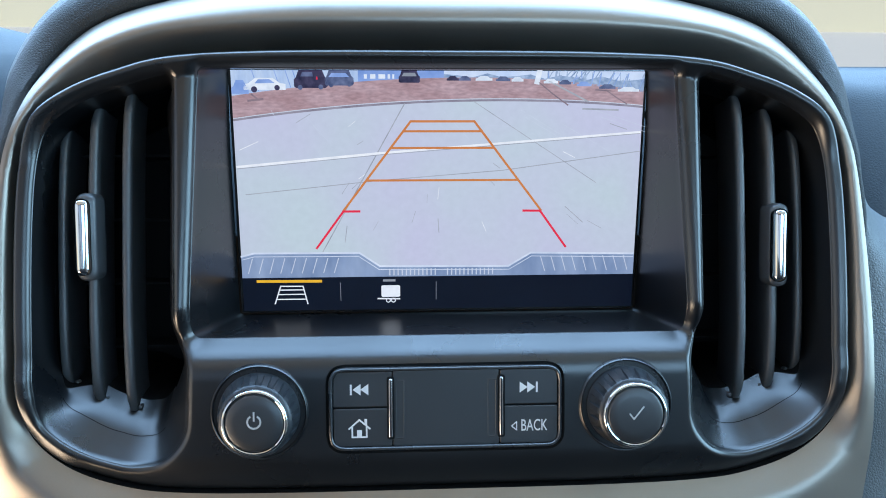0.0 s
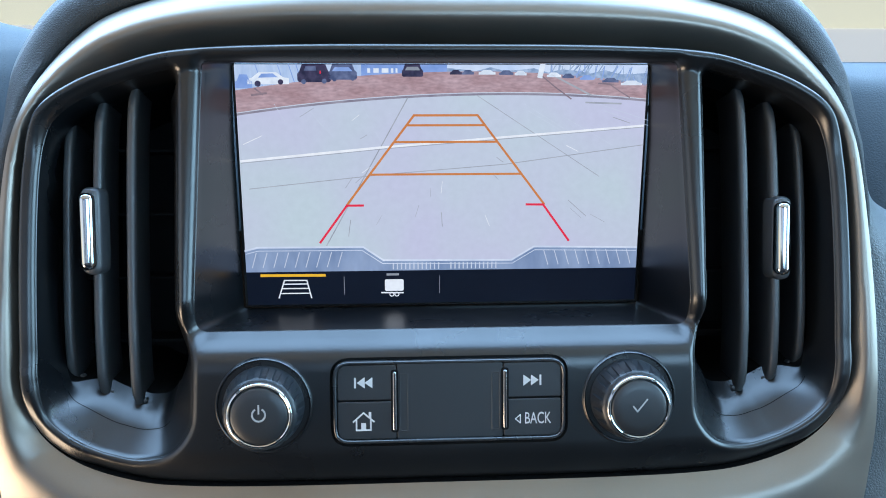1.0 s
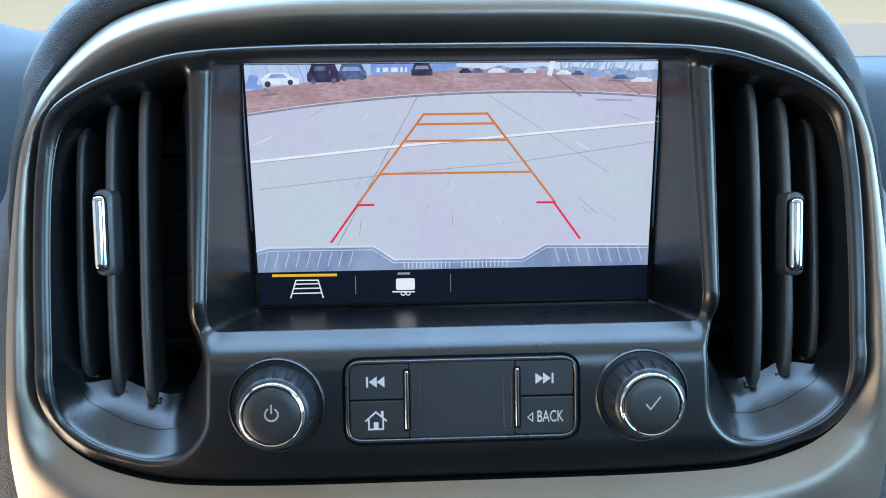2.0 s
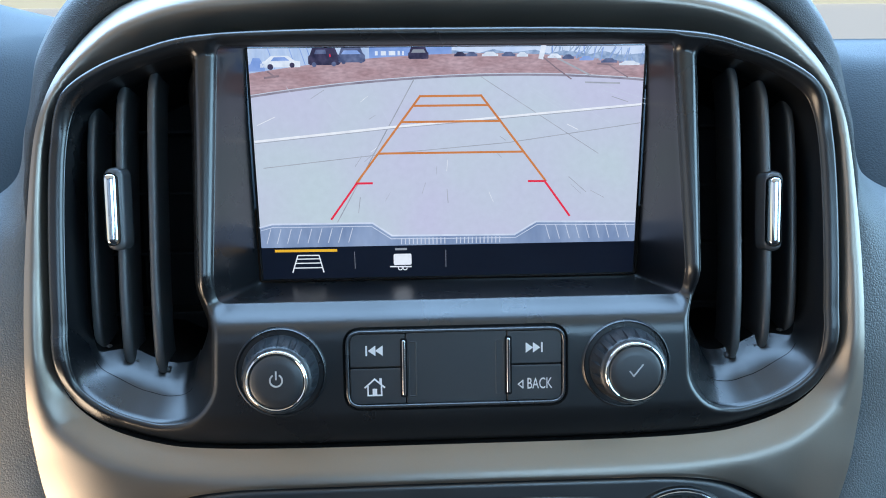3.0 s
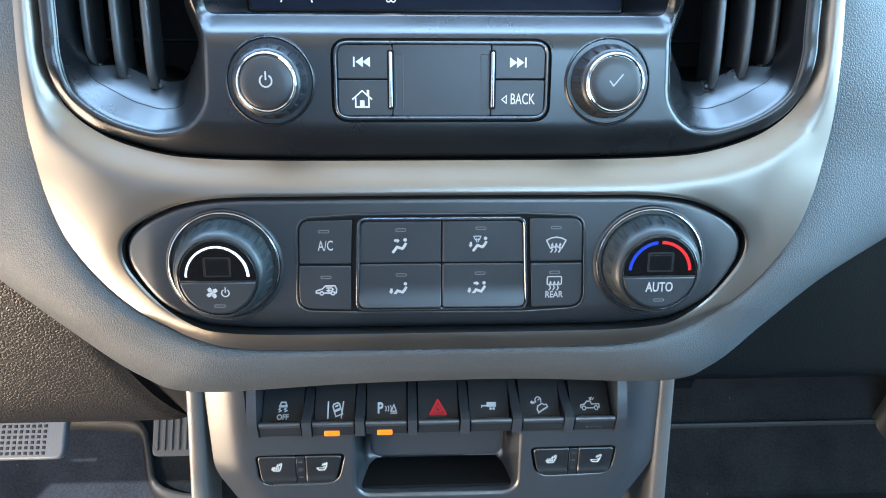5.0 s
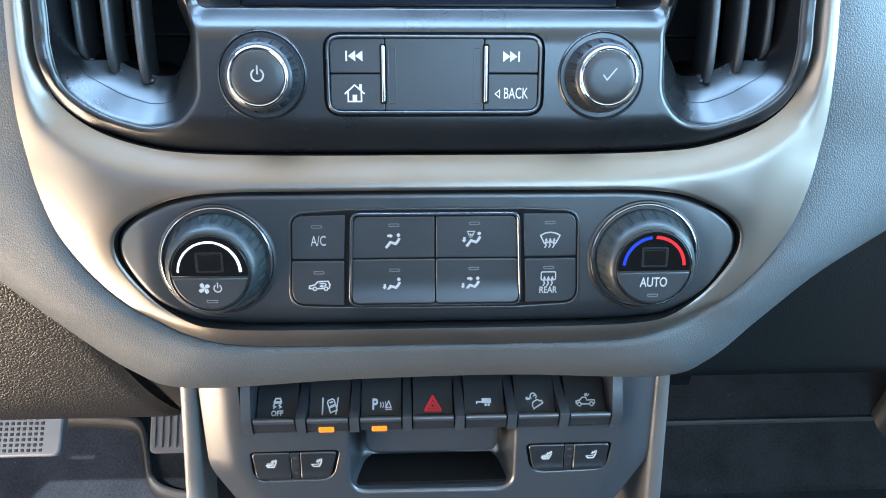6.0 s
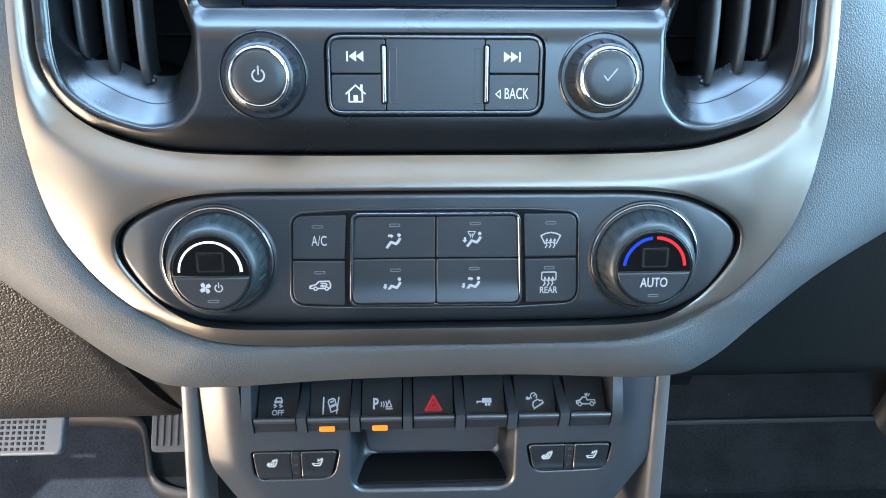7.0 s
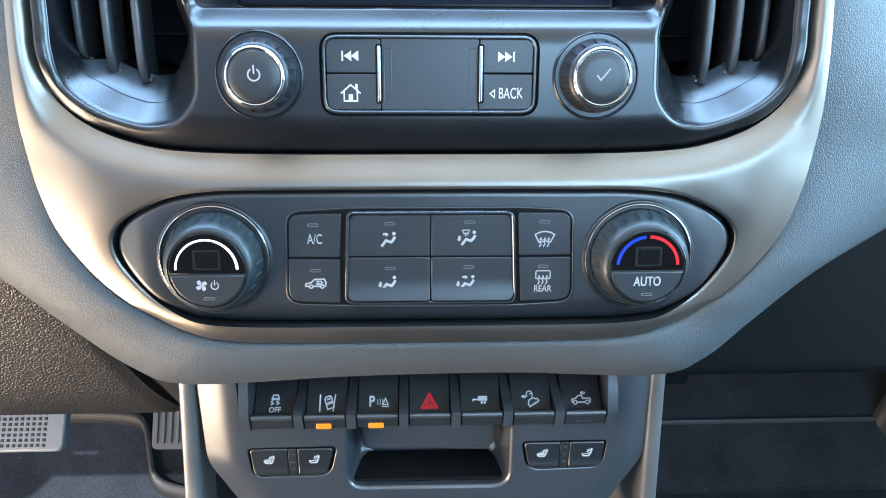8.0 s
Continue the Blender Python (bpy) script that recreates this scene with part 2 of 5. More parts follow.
def rpoly(corners, seg=6):
    """A polygon with rounded corners, from (x, y, radius)."""
    n, out = len(corners), []
    for i in range(n):
        p = np.array(corners[i][:2], float)
        a = np.array(corners[i - 1][:2], float) - p
        b = np.array(corners[(i + 1) % n][:2], float) - p
        la, lb = np.linalg.norm(a), np.linalg.norm(b)
        a, b = a / la, b / lb
        half = math.acos(max(-1, min(1, float(a @ b)))) / 2
        cut = min(corners[i][2] / max(math.tan(half), 1e-3), la * 0.49, lb * 0.49)
        if cut < 0.05:
            out.append(p)
            continue
        p0, p1 = p + a * cut, p + b * cut
        for s in range(seg + 1):
            t = s / seg
            out.append((1 - t) ** 2 * p0 + 2 * t * (1 - t) * (p * 0.94 + (p0 + p1) * 0.03) + t * t * p1)
    return np.array(out)


def rect(x0, y0, x1, y1, r=1.0, seg=5):
    return rpoly([(x0, y0, r), (x1, y0, r), (x1, y1, r), (x0, y1, r)], seg)


def circle(r, n=64, cx=0.0, cy=0.0):
    return np.array([(cx + r * math.cos(2 * math.pi * k / n), cy + r * math.sin(2 * math.pi * k / n)) for k in range(n)])


def area(c):
    x, y = c[:, 0], c[:, 1]
    return 0.5 * float(np.sum(x * np.roll(y, -1) - np.roll(x, -1) * y))


def inset(c, d):
    """The outline moved inwards by d (outwards if negative)."""
    c = np.asarray(c, float)[:, :2]
    s = 1 if area(c) > 0 else -1
    t1, t0 = np.roll(c, -1, 0) - c, c - np.roll(c, 1, 0)
    t1 /= np.maximum(np.linalg.norm(t1, axis=1, keepdims=True), 1e-9)
    t0 /= np.maximum(np.linalg.norm(t0, axis=1, keepdims=True), 1e-9)
    n1, n0 = np.stack([-t1[:, 1], t1[:, 0]], 1) * s, np.stack([-t0[:, 1], t0[:, 0]], 1) * s
    m = n1 + n0
    m /= np.maximum((m * n1).sum(1, keepdims=True), 0.5)
    return c + d * m


def even(c, n):
    """n points at even steps along a closed outline."""
    c = np.asarray(c, float)
    q = np.vstack([c, c[:1]])
    s = np.r_[0, np.cumsum(np.linalg.norm(np.diff(q, axis=0), axis=1))]
    t = np.linspace(0, s[-1], n, endpoint=False)
    return np.stack([np.interp(t, s, q[:, k]) for k in range(q.shape[1])], 1)


def at_z(c, z):
    c = np.asarray(c, float)
    return np.c_[c[:, :2], np.broadcast_to(z, len(c))]


def rows_mesh(rows, closed=True, cap_last=False, cap_first=False):
    """Quads between rows of equally many points."""
    n = len(rows[0])
    verts = [tuple(p) for r in rows for p in r]
    faces = []
    for i in range(len(rows) - 1):
        for k in range(n if closed else n - 1):
            a, b = i * n + k, i * n + (k + 1) % n
            faces.append((a, b, b + n, a + n))
    if cap_last:
        faces.append(tuple(range((len(rows) - 1) * n, len(rows) * n)))
    if cap_first:
        faces.append(tuple(range(n - 1, -1, -1)))
    return verts, faces


def slab(outline, z0, z1, r=0.5, seg=3):
    """A plate with a rounded upper edge."""
    c = np.asarray(outline, float)
    if area(c) < 0:
        c = c[::-1]
    rows = [at_z(c, z0), at_z(c, z1 - r)]
    for k in range(1, seg + 1):
        a = k / seg * math.pi / 2
        rows.append(at_z(inset(c, r * (1 - math.cos(a))), z1 - r + r * math.sin(a)))
    rows.append(at_z(inset(c, r + min(0.1, r)), z1))
    return rows_mesh(rows, cap_last=True, cap_first=True)


def ring(outer, inner, z0, z1, r=0.3):
    """A raised frame between two outlines of equally many points."""
    o, i = np.asarray(outer), np.asarray(inner)
    if area(o) < 0:
        o, i = o[::-1], i[::-1]
    rows = [at_z(o, z0), at_z(o, z1 - r), at_z(o + (i - o) * 0.15, z1 - r * 0.3), at_z(o + (i - o) * 0.35, z1),
            at_z(o + (i - o) * 0.65, z1), at_z(o + (i - o) * 0.85, z1 - r * 0.3), at_z(i, z1 - r), at_z(i, z0)]
    return rows_mesh(rows)


def revolve(profile, n=72, shear=(0, 0), wave=None):
    """A turned body from (radius, height) pairs; wave(angle, row) scales the radius; shear leans its axis."""
    rows = []
    for j, (r, z) in enumerate(profile):
        row = []
        for k in range(n):
            a = 2 * math.pi * k / n
            q = r * (wave(a, j) if wave else 1)
            row.append((q * math.cos(a) + shear[0] * z, q * math.sin(a) + shear[1] * z, z))
        rows.append(row)
    return rows_mesh(rows, cap_last=profile[-1][0] > 0.01)


def distance(points, outline):
    """From each point to the nearest stretch of a closed outline."""
    a, b = outline, np.roll(outline, -1, 0)
    best = np.full(len(points), 1e9)
    for p, q in zip(a, b):
        d = q - p
        t = np.clip(((points - p) @ d) / max(float(d @ d), 1e-9), 0, 1)
        best = np.minimum(best, np.hypot(*(points - p - t[:, None] * d).T))
    return best


def inside(points, outline):
    x, y = points[:, 0], points[:, 1]
    hit = np.zeros(len(points), bool)
    for (x0, y0), (x1, y1) in zip(outline, np.roll(outline, -1, 0)):
        cross = ((y0 > y) != (y1 > y)) & (x < (x1 - x0) * (y - y0) / ((y1 - y0) or 1e-12) + x0)
        hit ^= cross
    return hit


def sheet(outline, holes, height, step=4.0, rings=(0.5, 1.1, 1.9, 3.0, 4.5, 6.5)):
    """A smooth skin over an outline with holes, raised by height(points). Returns verts, faces, normals."""
    loops = [np.asarray(c, float)[:, :2] for c in (outline, *holes)]
    verts, edges = [], []
    for c in loops:
        k = len(verts)
        verts += [tuple(p) for p in c]
        edges += [(k + i, k + (i + 1) % len(c)) for i in range(len(c))]
    extra = []
    for j, c in enumerate(loops):
        for d in rings:
            row = inset(c, d if j == 0 else -d)
            near = np.min([distance(row, o) for o in loops], 0)
            extra.append(row[near > 0.85 * d])                  # only where no other outline is nearer
    lo, hi = loops[0].min(0), loops[0].max(0)
    gx, gy = np.meshgrid(np.arange(lo[0], hi[0], step), np.arange(lo[1], hi[1], step))
    grid = np.stack([gx.ravel(), gy.ravel()], 1)
    keep = inside(grid, loops[0])
    for c in loops[1:]:
        keep &= ~inside(grid, c)
    grid = grid[keep]
    near = np.min([distance(grid, c) for c in loops], 0)
    extra = np.vstack(extra)
    ok = inside(extra, loops[0])
    for c in loops[1:]:
        ok &= ~inside(extra, c)
    extra = extra[ok]
    extra = extra[np.min([distance(extra, c) for c in loops], 0) > rings[0] * 0.8]
    pts = np.vstack([extra, grid[near > rings[-1] * 1.15]])
    verts += [tuple(p) for p in pts]
    from_cdt = delaunay_2d_cdt([Vector(v) for v in verts], edges, [], 0, 1e-4)
    v2 = np.array([tuple(v) for v in from_cdt[0]])
    tris = np.array([tuple(f) for f in from_cdt[2]])
    mid = v2[tris].mean(1)
    keep = inside(mid, loops[0])
    for c in loops[1:]:
        keep &= ~inside(mid, c)
    tris = tris[keep]
    e = v2[tris]
    flip = ((e[:, 1, 0] - e[:, 0, 0]) * (e[:, 2, 1] - e[:, 0, 1]) - (e[:, 1, 1] - e[:, 0, 1]) * (e[:, 2, 0] - e[:, 0, 0])) < 0
    tris[flip] = tris[flip][:, ::-1]
    z, h = height(v2), 0.15
    gx = (height(v2 + [h, 0]) - height(v2 - [h, 0])) / (2 * h)
    gy = (height(v2 + [0, h]) - height(v2 - [0, h])) / (2 * h)
    k = 0
    for j, c in enumerate(loops):                  # along the outlines the slope is taken a little way in
        m = len(c)
        if len(v2) >= k + m and np.allclose(v2[k:k + m], c, atol=1e-3):
            q = inset(c, 0.22 if j == 0 else -0.22)
            gx[k:k + m] = (height(q + [h, 0]) - height(q - [h, 0])) / (2 * h)
            gy[k:k + m] = (height(q + [0, h]) - height(q - [0, h])) / (2 * h)
        k += m
    nrm = np.stack([-gx, -gy, np.ones(len(z))], 1)
    nrm /= np.linalg.norm(nrm, axis=1, keepdims=True)
    return np.c_[v2, z], [tuple(int(i) for i in t) for t in tris], nrm


def skin(name, data, mat, parent, label=""):
    ob = build(name, data[0], data[1], mat, parent, label, angle=180)
    ob.data.normals_split_custom_set_from_vertices([tuple(n) for n in data[2]])
    return ob


def ease(x):
    x = np.clip(x, 0, 1)
    return x * x * (3 - 2 * x)


def roll_edge(d, r):
    """The drop of a quarter-round edge of radius r at distance d from it."""
    k = np.clip(1 - d / r, 0, 0.95)
    return r * (1 - np.sqrt(1 - k * k))


# flat marks: polygons in millimetres
def stroke(points, w=0.7, closed=False):
    p = [np.array(q, float) for q in points]
    out = []
    for a, b in zip(p, p[1:] + (p[:1] if closed else [])):
        d = (b - a) / max(np.linalg.norm(b - a), 1e-6)
        n = np.array((-d[1], d[0])) * w / 2
        e = d * w * 0.35
        out.append([a - e + n, a - e - n, b + e - n, b + e + n])
    return out


def arc(cx, cy, r, a0, a1, n=24):
    return [(cx + r * math.cos(radians(a0 + (a1 - a0) * k / n)), cy + r * math.sin(radians(a0 + (a1 - a0) * k / n))) for k in range(n + 1)]


def mark(name, polys, mat, parent, at, label="", thick=0.06):
    """A printed symbol: thin raised polygons in one mesh."""
    verts, faces = [], []
    for j, p in enumerate(polys):
        q = np.array([(v[0], v[1]) for v in p], float)
        if area(q) < 0:
            q = q[::-1]
        k, n = len(verts), len(q)
        z = thick + 0.004 * (j % 7)
        verts += [(x, y, 0.0) for x, y in q] + [(x, y, z) for x, y in q]
        faces.append(tuple(range(k + n, k + 2 * n)))
        faces += [(k + i, k + (i + 1) % n, k + n + (i + 1) % n, k + n + i) for i in range(n)]
    return build(name, verts, faces, mat, parent, label, at=at, smooth=False)


def lettering(name, text, size, mat, parent, at, squeeze=0.78, weight=0.0):
    """Words in the built-in font as a thin mesh, centred."""
    cu = bpy.data.curves.new(name, 'FONT')
    cu.body, cu.align_x, cu.align_y = text, 'CENTER', 'CENTER'
    cu.size, cu.extrude, cu.offset = 1.0, 0.01, weight
    cu.resolution_u = 4
    tmp = bpy.data.objects.new(name, cu)
    scene.collection.objects.link(tmp)
    me = bpy.data.meshes.new_from_object(tmp.evaluated_get(bpy.context.evaluated_depsgraph_get()))
    bpy.data.objects.remove(tmp)
    me.transform(Matrix.Diagonal((size * squeeze * MM, size * MM, 0.08 * MM / 0.02, 1)))
    me.name = name
    me.materials.clear()
    me.materials.append(mat)
    ob = new(name, me)
    ob.parent = parent
    ob.matrix_basis = at
    return ob

# ---------------------------------------------------------------- main outlines of the centre stack (face frame, mm)
A_LINE = spline(mirrored([(0, 137), (60, 136.7), (101, 134.5), (122.5, 129), (138.5, 122.5), (150.5, 114), (156, 104.5), (158.8, 90), (159.8, 65), (159.6, 30),
                          (159.0, 8), (155.2, -9), (140.5, -21.5), (119.5, -29.0), (98, -31.7), (60, -32.7), (0, -32.8)]), 18)
B_LINE = spline(mirrored([(0, 165), (62, 164), (104, 158), (135, 147), (154, 126), (163, 99), (167, 62), (168.5, 25), (168.8, -10), (167, -30),
                          (163.5, -50), (156.5, -69), (141, -90), (122, -105.5), (108, -112.5), (85, -117), (40, -118), (0, -118)]), 16)
C_LINE = spline(mirrored([(0, -47), (60, -47.2), (90, -47.5), (109, -50), (123, -55.5), (132.5, -62), (136.3, -70), (134, -80), (122.5, -95),
                          (108, -104.5), (95, -107.5), (70, -108.8), (0, -109)]), 16)
A_LINE, C_LINE = even(A_LINE, 580), even(C_LINE, 320)


def flank(p):
    """How far a point lies out on the bezel's lower flanks."""
    return ease((np.abs(p[:, 0]) - 95) / 45) * ease((10 - p[:, 1]) / 45)


B_LINE = B_LINE * np.stack([1 + 0.0145 * flank(B_LINE), np.ones(len(B_LINE))], 1)
rim_line = A_LINE + (inset(A_LINE, 1.0) - A_LINE) * (6.8 + 1.4 * ease((5 - A_LINE[:, 1]) / 25))[:, None]
VENT = rpoly([(x, y, 0) for x, y in rim_line[:len(rim_line) // 2] if x > 103 and (y > 0 or x > 130)]
             + [(118.5, -20.6, 22), (105, -18.5, 15), (97, -8, 16), (96, 18, 16), (101.5, 33, 24), (102, 126.5, 3)], 10)
VENT = even(VENT, 300)
VENT_L = VENT[::-1] * [-1, 1]
SCREEN_HOLE = even(rpoly([(-92.5, 130, 3), (-95.8, 27, 4), (95.8, 27, 4), (92.5, 130, 3)]), 380)
KEYPAD = even(rect(-44.6, -16.2, 46.0, 17.6, 7), 160)
LEAN_BACK = 0.095


def base(p):
    """The stack's face leans back a little more steeply above the control row."""
    return -LEAN_BACK * 6 * np.log1p(np.exp((p[:, 1] - 27) / 6))


def silver_height(p):
    a, b, c = distance(p, A_LINE), distance(p, B_LINE), distance(p, C_LINE)
    ramp = np.minimum(13.0, 0.62 * (a + b) + 0.01)
    top = ease((p[:, 1] - 95) / 50)
    side = ease((np.abs(p[:, 0]) - 120) / 40) * ease((p[:, 1] + 95) / 40) * (1 - top)
    x = a / ramp
    z = base(p) - 5.5 - 7.0 * top + (8.0 + 7.0 * top) * (x - 0.11 * np.log1p(np.exp((x - 0.80) / 0.11)))
    z -= top * 9 * np.clip(1 - b / 17, 0, 1) ** 2
    z -= 6.0 * np.clip(1 - b / 32, 0, 1) ** 2 * flank(p)                         # rounded off towards the sides
    z -= 0.8 * np.clip(1 - b / 7, 0, 1) ** 2 * ease((np.abs(p[:, 0]) - 130) / 20) * ease((130 - p[:, 1]) / 40) * (1 - flank(p))
    z -= 4.0 * np.clip(1 - b / 9, 0, 1) ** 2 * ease((-98 - p[:, 1]) / 12)        # turned under along the lower edge
    return z - 0.7 * np.clip(1 - c / 1.4, 0, 1) ** 2 * ease((p[:, 1] + 104) / 14) - 0.9 * np.clip(1 - c / 12, 0, 1) ** 2 * ease((np.abs(p[:, 0]) - 95) / 25) - 2.0 * ease((np.abs(p[:, 0]) - 85) / 85) * (1 - ease((60 - p[:, 1]) / 90))


def fascia_height(p):
    slim = ease((np.abs(p[:, 0]) - 132) / 12)                     # the narrow rim outside the vents
    high = ease((p[:, 1] - 112) / 10)
    rim = np.maximum(slim, high)
    edge = distance(p, A_EDGE)
    z = base(p) - 1.0 - roll_edge(edge, 2.2 - 0.8 * rim)
    z += 4.0 * (1 - ease((edge - 1.8) / 6.0)) * ease((p[:, 1] - 92) / 26)        # the brow looks down on the screen and the vents
    z -= roll_edge(np.minimum(distance(p, VENT), distance(p, VENT_L)), 3.2)
    d = distance(p, SCREEN_HOLE)
    low = ease((40 - p[:, 1]) / 14)
    z -= (1 - low) * roll_edge(d, 4.5) + low * 1.05 * 1.1 * np.log1p(np.exp(np.minimum((7.6 - d) / 1.1, 30)))
    z += 1.0 * ease((22 - p[:, 1]) / 10)
    z -= 7.0 * np.clip(1 - distance(p, A_EDGE) / 16, 0, 1) ** 2 * ease((8 - p[:, 1]) / 18) * (1 - 0.3 * slim)     # the face turns under along its lower edge
    return z


A_EDGE = inset(A_LINE, 0.9)

# ---------------------------------------------------------------- dashboard pad round the stack
dashboard = thing("dashboard", FACE, "grey soft-touch dashboard with grained pad round the centre stack", "dashboard", kind="structure")
pad_right = [(0, 182, -30), (65, 181, -30), (114, 174, -30), (150, 160.5, -31), (172, 134, -34), (183, 104, -42), (205, 72, -54), (300, 45, -62), (360, 0, -68), (320, -35, -66),
             (270, -60, -56), (228, -79, -44), (190, -95, -30), (160, -115.5, -23), (136, -136, -22), (112, -144.5, -22.5), (45, -143, -24), (0, -143, -24)]
pad_left = [(0, 182, -30), (-65, 181, -30), (-114, 174, -30), (-150, 160.5, -31), (-172, 134, -34), (-183, 104, -42), (-205, 72, -54), (-300, 45, -62), (-360, 0, -68),
            (-320, -35, -66), (-270, -58, -54), (-228, -78, -40), (-200, -95, -30), (-175, -113, -25), (-143, -136, -22), (-116, -146, -22.5), (-45, -144, -24), (0, -143, -24)]
E_LINE = spline(pad_right + pad_left[-2:0:-1], 16)
B_OUT = at_z(B_LINE, silver_height(B_LINE))
pad_rows = [B_OUT + [0, 0, -7], at_z(inset(B_LINE, -0.7), B_OUT[:, 2] - 2.0)]
reach = np.linalg.norm(E_LINE[:, :2] - B_LINE, axis=1)[:, None]
for k, s in enumerate((0.03, 0.08, 0.15, 0.25, 0.37, 0.5, 0.65, 0.8, 0.91, 0.97, 1.0)):
    q = pad_rows[1] * (1 - s) + E_LINE * s
    crown = 4 * s * (1 - s)
    q[:, 2] += crown * np.minimum(reach[:, 0] * 0.16, 9) + np.minimum(reach[:, 0] * 0.10, 2.5) * math.sin(min(s * 5, 1) * math.pi) * 0.5
    pad_rows.append(q)
under = E_LINE.copy()
under[:, :2] = inset(E_LINE, 2.5)
under[:, 2] -= 7
pad_rows.append(under)
deep = under.copy()
deep[:, 2] -= 70
pad_rows.append(deep)
pad_verts, pad_faces = rows_mesh(pad_rows)
build("centre_pad", pad_verts, pad_faces, LEATHER, dashboard, "grey grained soft pad rolled round the silver bezel", angle=60)
# a darker roll over the top of the bezel, tapering out down both sides
arch = [k for k in range(len(B_LINE)) if B_LINE[k][1] > 52]
gap = int(np.argmax(np.diff(arch + [arch[0] + len(B_LINE)]))) + 1
arch = arch[gap:] + arch[:gap]
lean = ease((B_LINE[arch, 1] - 54) / 66)[:, None]
share = np.minimum(1, lean * 17.5 / reach[arch])
roll_rows = []
for t, up in ((0.0, -3.0), (0.0, 0.3), (0.12, 1.1), (0.3, 1.6), (0.5, 1.8), (0.7, 1.6), (0.88, 1.0), (1.0, -0.4), (1.02, -9.0)):
    s = t * share
    q = pad_rows[1][arch] * (1 - s) + E_LINE[arch] * s
    lift = 4 * s * (1 - s) * np.minimum(reach[arch] * 0.16, 9) + np.minimum(reach[arch] * 0.10, 2.5) * np.sin(np.minimum(s * 5, 1) * math.pi) * 0.5
    q[:, 2] += lift[:, 0] + up * (0.15 + 0.85 * lean[:, 0])
    roll_rows.append(q)
build("hood_roll", *rows_mesh(roll_rows, closed=False), DARKPAD, dashboard, "charcoal grained roll along the top of the bezel", angle=60)

# ---------------------------------------------------------------- silver bezel
bezel = thing("centre_stack_bezel", FACE, "satin silver centre stack bezel framing the screen and climate controls", "dashboard trim")
silver_skin = sheet(B_LINE, [A_LINE, C_LINE], silver_height, 1.7)
skin("bezel_face", silver_skin, SILVER, bezel)
for nm, c, sgn in (("inner_return", A_LINE, 1), ("lower_return", C_LINE, 1), ("outer_return", B_LINE, -1)):
    z = silver_height(c)
    build(nm, *rows_mesh([at_z(c, z), at_z(inset(c, 0.25 * sgn), z - 1.0), at_z(inset(c, 0.25 * sgn), z - 14)]), BLACK, bezel)

# ---------------------------------------------------------------- infotainment fascia
unit = thing("infotainment_unit", FACE, "satin charcoal infotainment fascia with recessed screen and control row", "car infotainment")
skin("fascia", sheet(A_EDGE, [VENT, VENT_L, SCREEN_HOLE, KEYPAD], fascia_height, 1.4, (0.12, 0.3, 0.55, 0.9, 1.3, 1.9, 3.0, 4.5, 6.5)), FASCIA, unit)
zA = fascia_height(A_EDGE)
build("fascia_edge", *rows_mesh([at_z(A_EDGE, zA), at_z(A_EDGE, zA - 9)]), BLACK, unit)
to_face = FACE.inverted() @ GLASS
hole = SCREEN_HOLE
z_hole = fascia_height(hole)
GLASS_W, GLASS_H = 86.6, 103.2
lo_f, hi_f = to_face @ Vector((0, 0, 0)), to_face @ Vector((0, GLASS_H * MM, 0))
tx = np.clip(hole[:, 0] / 93.5, -1, 1)
ty = np.clip((hole[:, 1] - 27) / 103, 0, 1)
back = np.stack([1.1 + tx * (GLASS_W + 0.8), (lo_f.y + (hi_f.y - lo_f.y) * ty) / MM + (ty - 0.5) * 1.6, (lo_f.z + (hi_f.z - lo_f.z) * ty) / MM - 0.2], 1)
front = at_z(hole, z_hole)
build("screen_recess", *rows_mesh([front, at_z(inset(hole, 0.12), z_hole - 1.2), front * 0.88 + back * 0.12, front * 0.6 + back * 0.4, front * 0.2 + back * 0.8, back]), FASCIA, unit, "deep charcoal recess round the screen", angle=60)

# display
display = build("display", *slab(rect(-GLASS_W, -0.4, GLASS_W, GLASS_H, 0.6), -3, 0, 0.1), GLOSS, unit, "lit touch screen showing a reversing camera picture", at=FACE.inverted() @ GLASS)

# picture on the display: flat lit patches, in millimetres from the middle of the lower edge
P_CONCRETE = screen_colour("picture_concrete", (0.60, 0.575, 0.73), (0.575, 0.66, 0.68), 15.0, 1.0, mottle=0.025, detail=2.0)
P_LOT = screen_colour("picture_brick_lot", (0.40, 0.25, 0.26), (0.52, 0.36, 0.38), 60.0, 1.0, (1, 3, 1), mottle=0.2)
P_SKY = screen_colour("picture_sky", (0.55, 0.66, 0.86), (0.74, 0.80, 0.90), 60.0, 1.0)
P_SUV = screen_colour("picture_grey_car", (0.06, 0.08, 0.17), (0.16, 0.19, 0.32), 320.0, 1.0)
P_SHADOW = screen_colour("picture_shadow", (0.20, 0.15, 0.18), (0.32, 0.23, 0.25), 200.0, 1.0)
P_STREAK = screen_colour("picture_streak", (0.60, 0.63, 0.73), (0.64, 0.68, 0.74), 60.0, 1.0)
P_GARAGE = screen_colour("picture_garage_wall", (0.42, 0.54, 0.76), (0.58, 0.68, 0.84), 60.0, 1.0, (3, 1, 1))
P_TREES = screen_colour("picture_far_trees", (0.20, 0.29, 0.46), (0.44, 0.54, 0.70), 420.0, 1.0)
P_KERB = screen_colour("picture_kerb", (0.22, 0.19, 0.24), (0.36, 0.33, 0.38), 120.0, 1.0)
